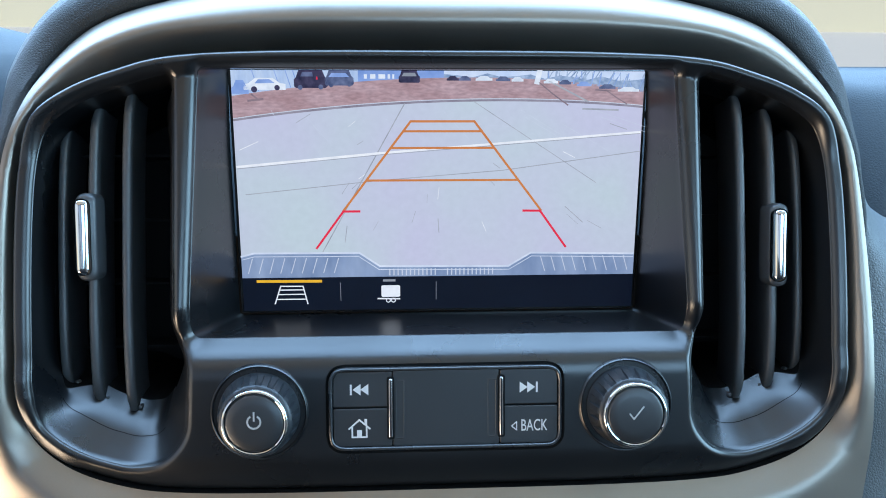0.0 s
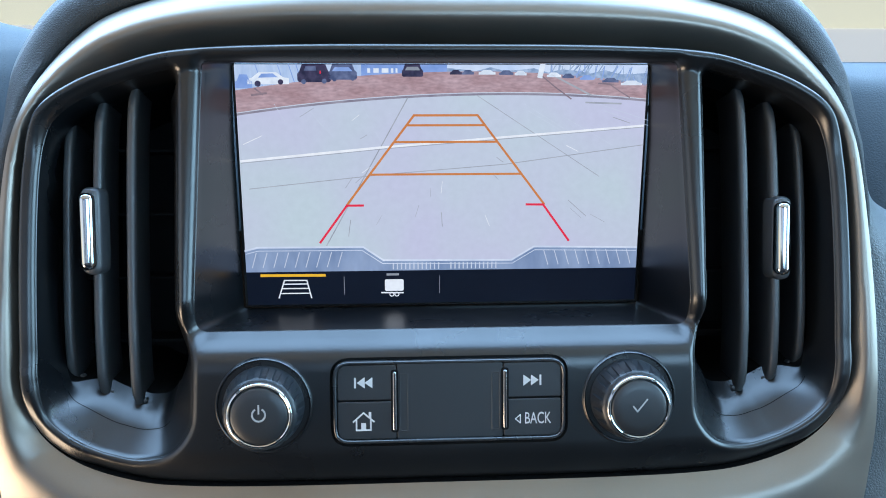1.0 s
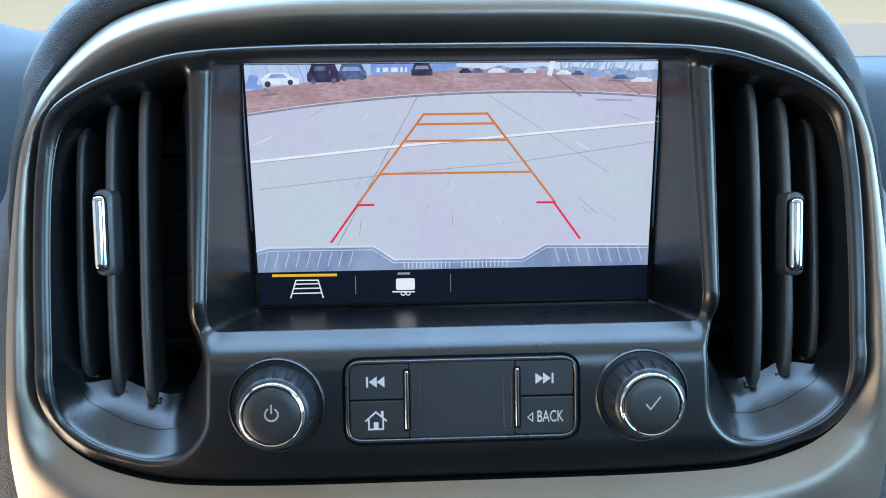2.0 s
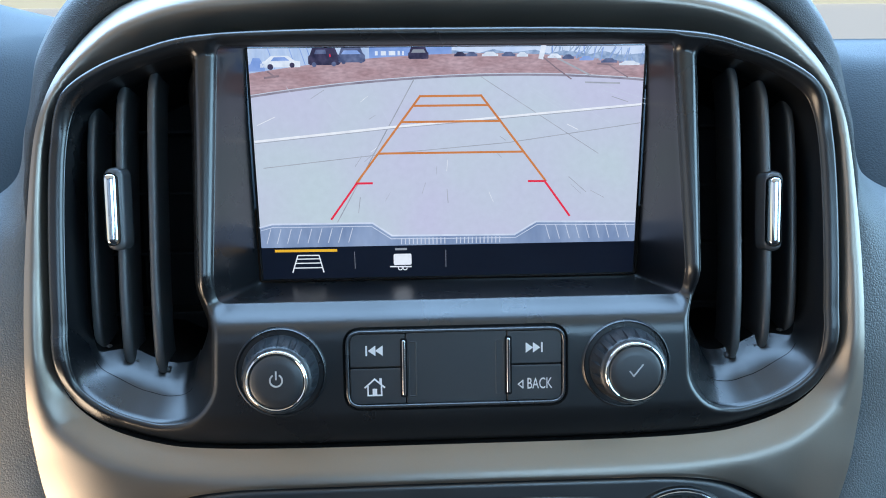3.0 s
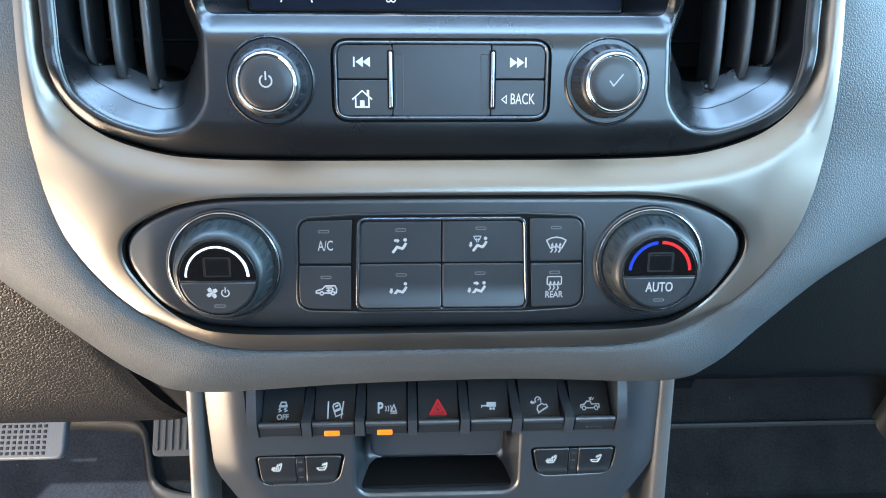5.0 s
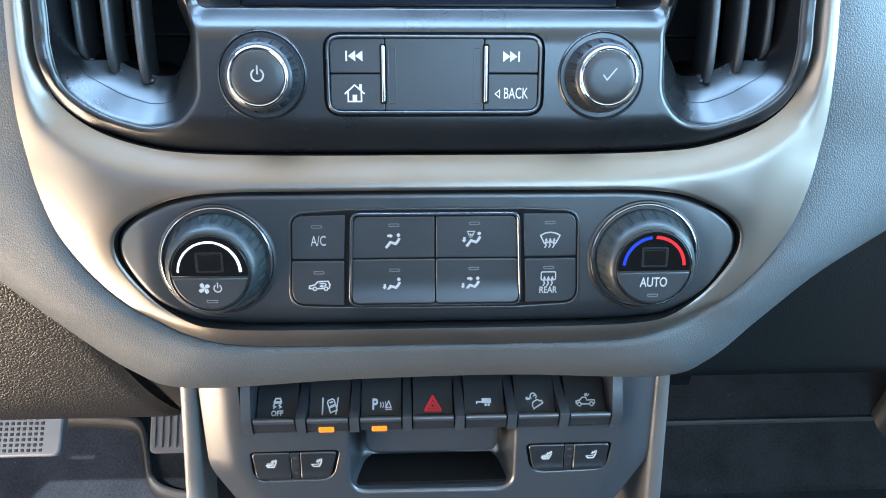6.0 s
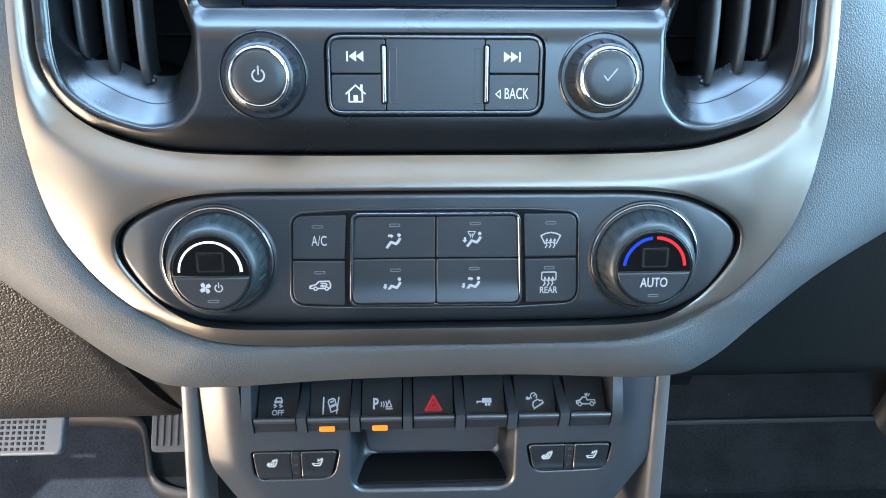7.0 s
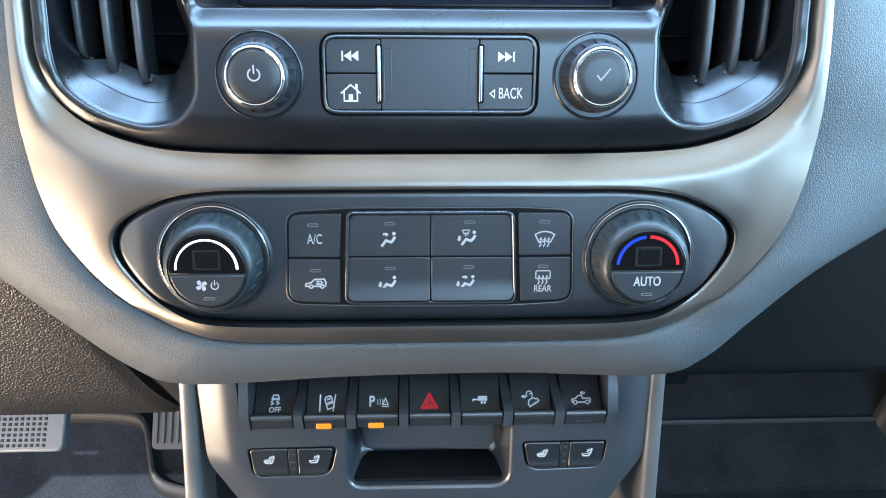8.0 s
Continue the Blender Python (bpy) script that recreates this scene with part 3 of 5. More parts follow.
P_WHITE = screen_colour("picture_white", (0.84, 0.84, 0.86), (0.95, 0.94, 0.92), 160.0, 1.0)
P_SEAM = screen_colour("picture_seam", (0.33, 0.34, 0.38), (0.46, 0.47, 0.50), 160.0, 1.0)
P_DARK = screen_colour("picture_dark_car", (0.015, 0.016, 0.045), (0.07, 0.06, 0.12), 320.0, 1.0)
P_BLUE = screen_colour("picture_blue_building", (0.20, 0.32, 0.66), (0.34, 0.46, 0.78), 140.0, 1.0)
P_CAR = screen_colour("picture_pale_car", (0.66, 0.72, 0.80), (0.90, 0.92, 0.94), 200.0, 1.0)
P_BUMPER = screen_colour("picture_bumper", (0.17, 0.24, 0.40), (0.34, 0.42, 0.58), 60.0, 1.0, (1, 0.35, 1))
P_BUMPER_EDGE = screen_colour("picture_bumper_edge", (0.60, 0.66, 0.78), (0.76, 0.80, 0.88), 90.0, 1.0)
P_ORANGE = screen_colour("guide_orange", (0.62, 0.20, 0.05), (0.66, 0.24, 0.07), 40.0, 1.0)
P_RED = screen_colour("guide_red", (0.80, 0.02, 0.06), (0.84, 0.04, 0.08), 40.0, 1.0)
P_YELLOW = screen_colour("bar_yellow", (0.90, 0.48, 0.02), (0.92, 0.50, 0.03), 40.0, 1.0)
P_ICON = screen_colour("icon_white", (0.80, 0.82, 0.86), (0.88, 0.90, 0.92), 40.0, 1.0)
P_GREY = screen_colour("icon_grey", (0.26, 0.28, 0.33), (0.30, 0.32, 0.36), 40.0, 1.0)
P_BAR = screen_colour("bar_black", (0.002, 0.004, 0.012), (0.003, 0.006, 0.016), 40.0, 1.0)


def picture(name, polys, mat, layer):
    verts, faces = [], []
    for p in polys:
        k = len(verts)
        verts += [(v[0], v[1], 0.05 + 0.03 * layer) for v in p]
        f = tuple(range(k, k + len(p)))
        faces.append(f if area(np.array([(v[0], v[1]) for v in p])) > 0 else f[::-1])
    return build(name, verts, faces, mat, display, smooth=False)


def band(top, bottom):
    return list(top) + list(bottom)[::-1]


LEFT, RIGHT = -85.5, 85.6
kerb = [(x, 91.3 - 0.00105 * (x - 27) ** 2 * (0.62 if x < 27 else 0.75)) for x in np.linspace(LEFT, RIGHT, 21)]
horizon = [(x, 100.2 - 0.00105 * (x - 15) ** 2 * (0.72 if x < 15 else 1.0)) for x in np.linspace(LEFT, RIGHT, 21)]
picture("picture_sky", [[(LEFT, 88), (RIGHT, 88), (RIGHT, 102.9), (LEFT, 102.9)]], P_SKY, 0)
picture("picture_building", [[(-34, 96.5), (1.4, 97), (1.4, 102.9), (-34, 102.9)]], P_BLUE, 1)
picture("picture_garage", [[(LEFT, 90), (-34, 95), (-34, 102.9), (LEFT, 102.9)]], P_GARAGE, 1)
picture("picture_garage_joints", [q for x in (-77, -68, -63.5, -60.5) for q in stroke([(x, 102.9), (x + 2.5, 94.5)], 0.35)], P_BLUE, 2)["kind"] = "stuff"
picture("picture_treeline", [band([(x, 98.2 - 0.0010 * max(x - 15, 0) ** 2) for x in np.linspace(1.4, RIGHT, 15)], [(x, 101.0 + 0.9 * math.sin(x * 1.7) - 0.0004 * (x - 15) ** 2) for x in np.linspace(1.4, RIGHT, 15)])], P_TREES, 1)
picture("picture_lot", [band(kerb, horizon)], P_LOT, 3)
picture("picture_ground", [[(LEFT, 15.5)] + [(RIGHT, 15.5)] + kerb[::-1]], P_CONCRETE, 2)
picture("picture_kerb_line", [band([(x, y - 0.75) for x, y in kerb], [(x, y + 0.15) for x, y in kerb])], P_KERB, 4)
picture("picture_kerb_top", [band([(x, y + 0.15) for x, y in kerb], [(x, y + 0.5) for x, y in kerb])], P_STREAK, 4)


def picture_car(name, x, y, w, h, mat):
    body = [(x - w / 2, y), (x + w / 2, y), (x + w / 2, y + h * 0.5), (x + w * 0.36, y + h * 0.58), (x + w * 0.2, y + h), (x - w * 0.22, y + h), (x - w * 0.38, y + h * 0.55), (x - w / 2, y + h * 0.45)]
    return picture(name, [body], mat, 5)


picture_car("picture_car", -72.0, 95.0, 17, 4.8, P_CAR)
picture("picture_car_windows", [[(-76.0, 97.6), (-68.0, 97.8), (-70.0, 99.3), (-74.6, 99.2)]], P_BLUE, 6)
picture("picture_car_wheels", [circle(1.25, 14, -76.3, 95.2), circle(1.1, 14, -67.0, 95.9)], P_DARK, 6)["kind"] = "stuff"
picture_car("picture_car", -82.0, 93.4, 7, 5.5, P_BLUE)
def picture_suv(x, y, w, h, mat):
    body = [(x - w * 0.50, y + h * 0.10), (x - w * 0.44, y), (x + w * 0.44, y), (x + w * 0.5, y + h * 0.12), (x + w * 0.49, y + h * 0.50), (x + w * 0.42, y + h * 0.62),
            (x + w * 0.34, y + h), (x - w * 0.36, y + h), (x - w * 0.44, y + h * 0.60), (x - w * 0.5, y + h * 0.48)]
    return picture("picture_suv", [body], mat, 5)


picture_suv(-53.2, 95.8, 13.8, 7.1, P_DARK)
picture("picture_suv_windows", [[(-57.4, 100.4), (-52.2, 100.4), (-52.6, 102.2), (-56.6, 102.2)]], P_SUV, 6)
picture("picture_tail_lamp", [[(-51.0, 99.2), (-50.4, 99.2), (-50.5, 100.4), (-50.9, 100.4)]], P_RED, 6)
picture("picture_suv_wheels", [circle(1.0, 14, -57.6, 96.0), circle(1.0, 14, -49.2, 96.2), circle(0.9, 14, -45.0, 97.0), circle(0.9, 14, -37.6, 97.3)], P_SUV, 7)["kind"] = "stuff"
picture_suv(-41.6, 96.8, 11.8, 6.1, P_SUV)
picture("picture_suv_windows", [[(-46.0, 100.2), (-37.5, 100.2), (-39.0, 101.8), (-44.8, 101.8)]], P_BLUE, 6)
picture_suv(-12.9, 98.0, 8.8, 4.9, P_DARK)
picture("picture_suv_windows", [[(-16.0, 100.6), (-9.8, 100.6), (-10.6, 102.0), (-15.2, 102.0)]], P_GREY, 6)
picture("picture_pole", stroke([(40.2, 98.3), (41.2, 102.9)], 2.2), P_CAR, 6)
picture("picture_shadows", stroke([(41.2, 98.2), (47, 93.6), (53.6, 89.0)], 0.55) + stroke([(69.5, 95.2), (74, 92.2), (78.5, 89.6)], 0.5) + stroke([(65, 95.3), (71.5, 95.0)], 0.6)
        + stroke([(-77.5, 93.2), (-74.5, 90.9)], 0.7) + stroke([(-79, 90.6), (-73, 91.4)], 0.8), P_SHADOW, 6)["kind"] = "stuff"
twigs = random.Random(5)
for host, n in ((P_TREES, 46), (P_BLUE, 16)):
    strokes = []
    for k in range(n):
        x = twigs.uniform(44, 85)
        y = 99.6 - 0.00105 * (x - 15) ** 2
        strokes += stroke([(x, y), (min(x + twigs.uniform(-1, 4.5), 85.3), min(y + twigs.uniform(2.5, 7.5), 102.8))], twigs.uniform(0.15, 0.5))
    picture("picture_branch", strokes, host, 4)["kind"] = "stuff"
for x, w, m in ((5, 5, P_DARK), (10, 5, P_SUV), (18, 7, P_CAR), (26, 6, P_SUV), (32, 5, P_CAR), (46, 6, P_CAR), (52, 5, P_SUV), (60, 6, P_BLUE), (70, 7, P_SUV), (79, 9, P_CAR)):
    picture_car("picture_far_car", x, 98.9 - 0.00105 * max(x - 15, 0) ** 2, w, 1.9, m)
picture("picture_windows", [[(x, 99.6), (x + w, 99.6), (x + w, 101.4), (x, 101.4)] for x, w in ((-31.5, 1.2), (-29.0, 2.2), (-25.6, 2.8), (-21.8, 1.0), (-19.9, 0.8))], P_CAR, 4)["kind"] = "stuff"
picture("picture_streak", [q for k in range(14) for q in stroke([(-70 + 11 * k + 5 * math.sin(k * 2.3), 87 - (k % 3) * 3), (-66 + 12.5 * k + 5 * math.sin(k * 2.3), 80 - (k % 4) * 3.5)], 0.14)], P_STREAK, 5)["kind"] = "stuff"
picture("picture_white_stripe", stroke([(LEFT + 0.6, 63.5), (-25.4, 69.1)], 1.0) + stroke([(-25.4, 69.1), (22.6, 72.9), (RIGHT - 0.6, 77.8)], 0.9), P_WHITE, 6)
picture("picture_stripe_shade", stroke([(LEFT + 0.6, 62.7), (-25.4, 68.4), (22.6, 72.2), (RIGHT - 0.6, 77.2)], 0.3), P_SEAM, 5)
for k in range(18):
    x = twigs.uniform(-78, 78)
    y = twigs.uniform(32, 86)
    dx = (x - 1) * 0.10 + twigs.uniform(-1, 1)
    picture("picture_scuff", stroke([(x, y), (x + dx, y - twigs.uniform(1.5, 5))], twigs.uniform(0.12, 0.3)), P_SEAM if k % 3 else P_WHITE, 5)
picture("picture_seams", stroke([(-82, 51.8), (-25.6, 57.6), (26.3, 61.7), (RIGHT, 69.7)], 0.35) + stroke([(-15, 89.5), (-50.6, 26.9)], 0.45) + stroke([(13.8, 90.5), (67, 56.3)], 0.28)
        + stroke([(45, 99), (62, 90.5)], 0.7) + stroke([(60, 87.5), (75, 87.0)], 0.7) + stroke([(54, 46), (62, 39)], 0.3) + stroke([(-40, 38), (-41, 31)], 0.3) + stroke([(-1, 41), (-0.6, 35)], 0.3), P_SEAM, 5)
picture("picture_bumper", [[(LEFT, 15.5), (RIGHT, 15.5), (RIGHT, 24.8), (39.6, 25.6), (29.8, 19.7), (-26.2, 20.2), (-34.9, 26.2), (-80, 26.4), (LEFT, 25.0)]], P_BUMPER, 6)
picture("picture_bumper_rim", stroke([(LEFT, 25.0), (-80, 26.4), (-34.9, 26.2), (-26.2, 20.2), (29.8, 19.7), (39.6, 25.6), (RIGHT - 0.4, 24.8)], 0.8), P_BUMPER_EDGE, 7)
picture("picture_bumper_lip", stroke([(LEFT + 0.5, 23.6), (-80, 24.9), (-35.4, 24.7), (-26.6, 18.7), (30.2, 18.2), (40.0, 24.1), (RIGHT - 0.5, 23.3)], 0.3), P_BUMPER_EDGE, 7)
picture("picture_bumper_ribs", [q for k in range(26) if abs(k - 12.5) > 1 for q in stroke([(-22 + k * 1.8, 16.2), (-22 + k * 1.8, 18.8)], 0.5)]
        + [q for s in (-1, 1) for k in range(9) for q in stroke([(s * (46 + k * 4.6), 17.5), (s * (44 + k * 4.6), 24)], 0.35)], P_STREAK, 7)["kind"] = "stuff"
picture("bottom_bar", [[(LEFT, 0.7), (RIGHT, 0.7), (RIGHT, 15.5), (LEFT, 15.5)]], P_BAR, 8)
picture("guide_outline", stroke([(-41.4, 44.6), (-12.5, 82.3), (14.2, 82.3), (43.5, 44.4)], 0.95), P_ORANGE, 9)
for a, b, y in ((-15.4, 17.4, 78.2), (-20.3, 22.7, 71.25), (-30.8, 32.9, 57.6)):
    picture("guide_line", stroke([(a, y), (b, y)], 0.92), P_ORANGE, 10)
picture("stop_line", stroke([(-34.5, 44.4), (-41.4, 44.4), (-53.2, 28.4)], 0.95), P_RED, 11)
picture("stop_line", stroke([(35.8, 44.3), (43.1, 44.2), (54.8, 28.2)], 0.95), P_RED, 11)
picture("selected_bar", [[(-79.5, 13.4), (-51.4, 13.2), (-51.4, 14.4), (-79.5, 14.6)]], P_YELLOW, 10)
picture("path_symbol", stroke([(-72, 3.8), (-69.3, 11.7), (-59.7, 11.6), (-57.9, 3.7)], 0.55) + stroke([(-69.8, 10.0), (-59.4, 10.0)], 0.5)
        + stroke([(-70.4, 8.0), (-58.9, 8.0)], 0.5) + stroke([(-71.2, 5.8), (-58.4, 5.8)], 0.5), P_ICON, 10)
for x in (-43.5, -1.8):
    picture("divider", stroke([(x, 13.0), (x, 5)], 0.22), P_GREY, 10)
picture("small_bar", [[(-25, 13.3), (-19.6, 13.3), (-19.6, 14.3), (-25, 14.3)]], P_GREY, 10)
picture("trailer_symbol", [rect(-25.8, 6.3, -17.6, 11.6, 0.8)] + stroke([(-27.3, 5.6), (-17.8, 5.4)], 0.6) + stroke(circle(0.9, 12, -22.8, 4.8), 0.4, True) + stroke(circle(0.9, 12, -20.6, 4.8), 0.4, True), P_ICON, 10)

# ---------------------------------------------------------------- air vents
def vent_floor(rim):
    """Where the vent's surround meets the slats: the rim moved inwards, furthest along the bottom."""
    low = ease((16 - rim[:, 1]) / 24)
    inner = ease((108 - rim[:, 0]) / 6)
    move = (inset(rim, 1.0) - rim) * (11.2 * low + 6.0 * inner * (1 - low) + 2.0 * ease((rim[:, 1] - 105) / 12) - 1.2 * (1 - low) * ease((rim[:, 0] - 140) / 8))[:, None]
    for k in range(60):
        move = (np.roll(move, 1, 0) + 2 * move + np.roll(move, -1, 0)) / 4
    return rim + move


def vent(side, label):
    v = thing("air_vent", FACE, label, "car air vent", "air vents beside the screen")
    m = np.array([side, 1, 1])

    def flip(rows):
        return [np.asarray(r) * m for r in rows]

    rim, inn = VENT, vent_floor(VENT)
    zr = fascia_height(rim)
    zi = base(inn) - 20 - 5 * ease((inn[:, 0] - 120) / 30) + (5.8 + 4 * ease((inn[:, 0] - 120) / 30)) * ease((16 - inn[:, 1]) / 16)
    a, b = at_z(rim, zr), at_z(inn, zi)
    mid1, mid2 = a * 0.72 + b * 0.28, a * 0.35 + b * 0.65
    c = b.copy()
    low_in = ease((8 - inn[:, 1]) / 12)
    c[:, 1] += 9.0 * low_in
    c[:, 2] -= 10 * low_in + 0.2
    d = c.copy()
    d[:, 2] -= 3
    e = c.copy()
    e[:, 2] = -95
    build("vent_surround", *rows_mesh(flip([a, a * 0.95 + b * 0.05 - [0, 0, 0.3], a * 0.86 + b * 0.14 - [0, 0, 0.3], mid1 - [0, 0, 0.3], a * 0.53 + b * 0.47 - [0, 0, 0.3], mid2 - [0, 0, 0.2], a * 0.17 + b * 0.83 - [0, 0, 0.1], b, b * 0.5 + c * 0.5, c])), FASCIA, v, angle=170)
    low = [k for k in range(300) if rim[k, 1] < 3 and rim[k, 0] > 101]
    low = low[np.argmax(np.diff(low + [low[0] + 300])) + 1:] + low[:np.argmax(np.diff(low + [low[0] + 300])) + 1]
    near, far = (a * (1 - s) + b * s + [0, 0, q] for s, q in ((0.80, 0.02), (0.82, 0.02)))
    build("seam", *rows_mesh(flip([near[low], far[low]]), closed=False), BLACK, v)
    build("duct", *rows_mesh(flip([c, d, e]), cap_last=True), BLACK, v)
    # three upright blades, bowed towards the ends
    for u, lo, hi, zf in ((149.4, 5.4, 108.5, -21), (135.0, 0.4, 116, -14.5), (122.0, -3.2, 122.5, -14)):
        rows = []
        n = 28
        for k in range(n + 1):
            s = k / n
            y = lo + (hi - lo) * s
            bow = -2.5 * abs(2 * s - 1) ** 4 - LEAN_BACK * max(y - 27, 0) * 0.4
            shift = -1.2 * s ** 3
            z0 = zf + bow - (2.6 if k in (0, n) else 0.7 if k in (1, n - 1) else 0)
            end = 1.0 if 0 < k < n else 0.8
            row = [(-1.1, -26), (-1.9, -4), (-1.9, -1.6), (-1.5, -0.5), (-0.7, 0), (0.7, 0), (1.5, -0.5), (1.9, -1.6), (1.9, -4), (1.1, -26)]
            rows.append([((u + shift + px * end - 0.10 * pz) * side, y, z0 + pz) for px, pz in row])
        build("slat", *rows_mesh(rows, closed=True, cap_last=True, cap_first=True), SLAT, v, angle=50)
        build("slat_pin", *slab(circle(0.9, 12), 0, 3.0, 0.4), SLAT, v, at=off((u - 2.0) * side, lo + 1.2, zf - 9))
    # a few level vanes deep inside
    for y in (18, 45, 72, 99):
        build("rear_vane", *slab(rect(106, y - 0.6, 152, y + 0.6, 0.7), -64, -44, 0.3) if side > 0 else slab(rect(-152, y - 0.6, -106, y + 0.6, 0.7), -64, -44, 0.3), BLACK, v)
    cy = 66 if side < 0 else 60.5
    grip = build("adjuster", *slab(rect(-3.9, -16.8, 3.9, 16.8, 3.8, 8), -8, 1.2, 2.0), SLAT, v, at=off((135.4) * side, cy, -12.5, 0, 0, 0))
    build("chrome_insert", *slab(rect(-3.0, -14.8, 3.0, 14.8, 2.95, 10), 0.2, 4.6, 2.85, 8), CHROME, grip, "bright chrome insert", at=off(-0.6, 0, 0))
    return v


vent(-1, "black air vent with three upright slats and chrome tab")
vent(1, "black air vent with three upright slats and chrome tab")


# ---------------------------------------------------------------- round knobs
def grip_notches(a, j):
    """Eighteen short notches round the upper half of the grip."""
    return 1 - (0.065 if math.sin(18 * a) > 0.1 and 3 <= j <= 4 else 0)


def knob(x, y, shear, label):
    k = thing("rotary_knob", FACE @ off(x, y, 0), label, "knob", "knobs below the screen")
    build("knob_well", *revolve([(18.4, -0.5), (17.9, 0.6), (17.5, 1.0), (17.2, 0.9), (16.9, 0.3)], 72), FASCIA, k)
    build("well_floor", *revolve([(16.9, 0.3), (16.7, -0.4), (16.6, -4.6), (13.0, -4.7)], 72), BLACK, k)
    build("knob_body", *revolve([(15.1, -5), (15.1, 1.0), (14.9, 3.0), (14.4, 6.0), (13.8, 9.8), (13.1, 11.6), (12.4, 12.4), (11.7, 12.7)], 240, shear, grip_notches), KNOB_GRIP, k, "ribbed black rubber grip", angle=30)
    build("chrome_ring", *revolve([(11.95, 12.0), (12.0, 13.2), (11.8, 13.9), (11.4, 14.3), (11.0, 14.4), (10.65, 14.2), (10.45, 13.6)], 72, shear), CHROME, k, "bright chrome ring")
    cap = build("knob_cap", *revolve([(10.5, 12.5), (10.4, 13.7), (10.1, 14.2), (9.6, 14.5), (6.6, 14.8), (0.02, 14.9)], 72, shear), BUTTON, k)
    return k, cap


power_knob, power_cap = knob(-69.2, 0.4, (0.055, -0.015), "black power knob with chrome ring on the fascia")
check_knob, check_cap = knob(69.6, 0.4, (-0.03, -0.015), "black select knob with chrome ring on the fascia")
mark("power_symbol", stroke(arc(0, 0, 2.3, 125, 415, 22), 0.62) + stroke([(0, 0.5), (0, 3.4)], 0.62), PRINT, power_cap, off(0.85, 0.5, 14.95))
mark("check_symbol", stroke([(-2.4, 0.1), (-0.9, -1.8), (2.7, 2.6)], 0.55), PRINT, check_cap, off(-0.45, 0.4, 14.95))

# ---------------------------------------------------------------- key pad between the knobs
keypad = thing("media_keypad", FACE, "black media key pad with chrome strips between the knobs", "control panel")
build("keypad_back", *slab(inset(KEYPAD, 0.05), -6, -1.6, 0.2), BLACK, keypad)
build("keypad_frame", *ring(inset(KEYPAD, 1.1), inset(KEYPAD, 2.55), -2, 0.9, 0.7), DARK_SATIN, keypad, "dark satin frame")
KEY_TOP = 0.2


def key(outline, parent, z=KEY_TOP, name="key", mat=BUTTON):
    return build(name, *slab(outline, z - 2.2, z, 0.3), mat, parent)


k_prev = key(rpoly([(-41.8, 1.5, 0.8), (-19.8, 1.5, 0.7), (-19.8, 14.9, 0.7), (-41.8, 14.9, 3.6)]), keypad)
k_home = key(rpoly([(-41.8, -13.5, 3.6), (-19.8, -13.5, 0.7), (-19.8, 0.9, 0.7), (-41.8, 0.9, 0.8)]), keypad)
k_next = key(rpoly([(21.2, 1.5, 0.7), (43.2, 1.5, 0.8), (43.2, 14.9, 3.6), (21.2, 14.9, 0.7)]), keypad)
k_back = key(rpoly([(21.2, -13.5, 0.7), (43.2, -13.5, 3.6), (43.2, 0.9, 0.8), (21.2, 0.9, 0.7)]), keypad)
touch = key(rect(-19.4, -13.7, 20.8, 15.1, 0.8), keypad, 0.0, "touch_pad", BUTTON)
for x in (-16.8, 18.2):
    build("touch_ridge", *ring(rect(x - 1.7, -10.8, x + 1.7, 11.6, 0.8), rect(x - 1.25, -10.35, x + 1.25, 11.15, 0.6), -0.3, 0.18, 0.1), BUTTON, touch)
for x in (-20.3, 21.65):
    build("strip_seat", *slab(rect(x - 1.4, -11.0, x + 1.4, 13.0, 1.0), -2, 0.3, 0.05), BLACK, keypad)
    build("chrome_strip", *slab(rect(x - 0.85, -10.4, x + 0.85, 12.4, 0.8), -2, 1.2, 0.8), STRIP, keypad, "chrome strip")
ZK = KEY_TOP + 0.02


def skip(s):
    return [[(s * -3.4, -2), (s * -2.7, -2), (s * -2.7, 2), (s * -3.4, 2)], [(s * -2.4, 0), (s * 0.6, -2.1), (s * 0.6, 2.1)], [(s * 0.5, 0), (s * 3.5, -2.1), (s * 3.5, 2.1)]]


mark("previous_symbol", skip(1), BRIGHT_PRINT, k_prev, off(-32.1, 8.2, ZK))
mark("next_symbol", skip(-1), BRIGHT_PRINT, k_next, off(32.2, 8.0, ZK))
mark("home_symbol", stroke([(-3.9, -0.1), (0, 3.3), (3.9, -0.1)], 0.6) + stroke([(-2.7, 0.4), (-2.7, -3.3), (2.7, -3.3), (2.7, 0.4)], 0.6) + [[(-0.9, -3.3), (0.9, -3.3), (0.9, -0.6), (-0.9, -0.6)],
     [(1.9, 1.7), (2.9, 0.9), (2.9, 3.6), (1.9, 3.6)]], BRIGHT_PRINT, k_home, off(-32.1, -6.6, ZK))
lettering("back_word", "BACK", 6.3, BRIGHT_PRINT, k_back, off(34.2, -6.9, ZK), 0.63, 0.004)
mark("back_arrow", stroke([(-1.0, 0), (0.9, 1.6), (0.9, -1.6)], 0.4, True), BRIGHT_PRINT, k_back, off(26.6, -6.9, ZK))

# ---------------------------------------------------------------- climate panel
C_EDGE = inset(C_LINE, 0.9)


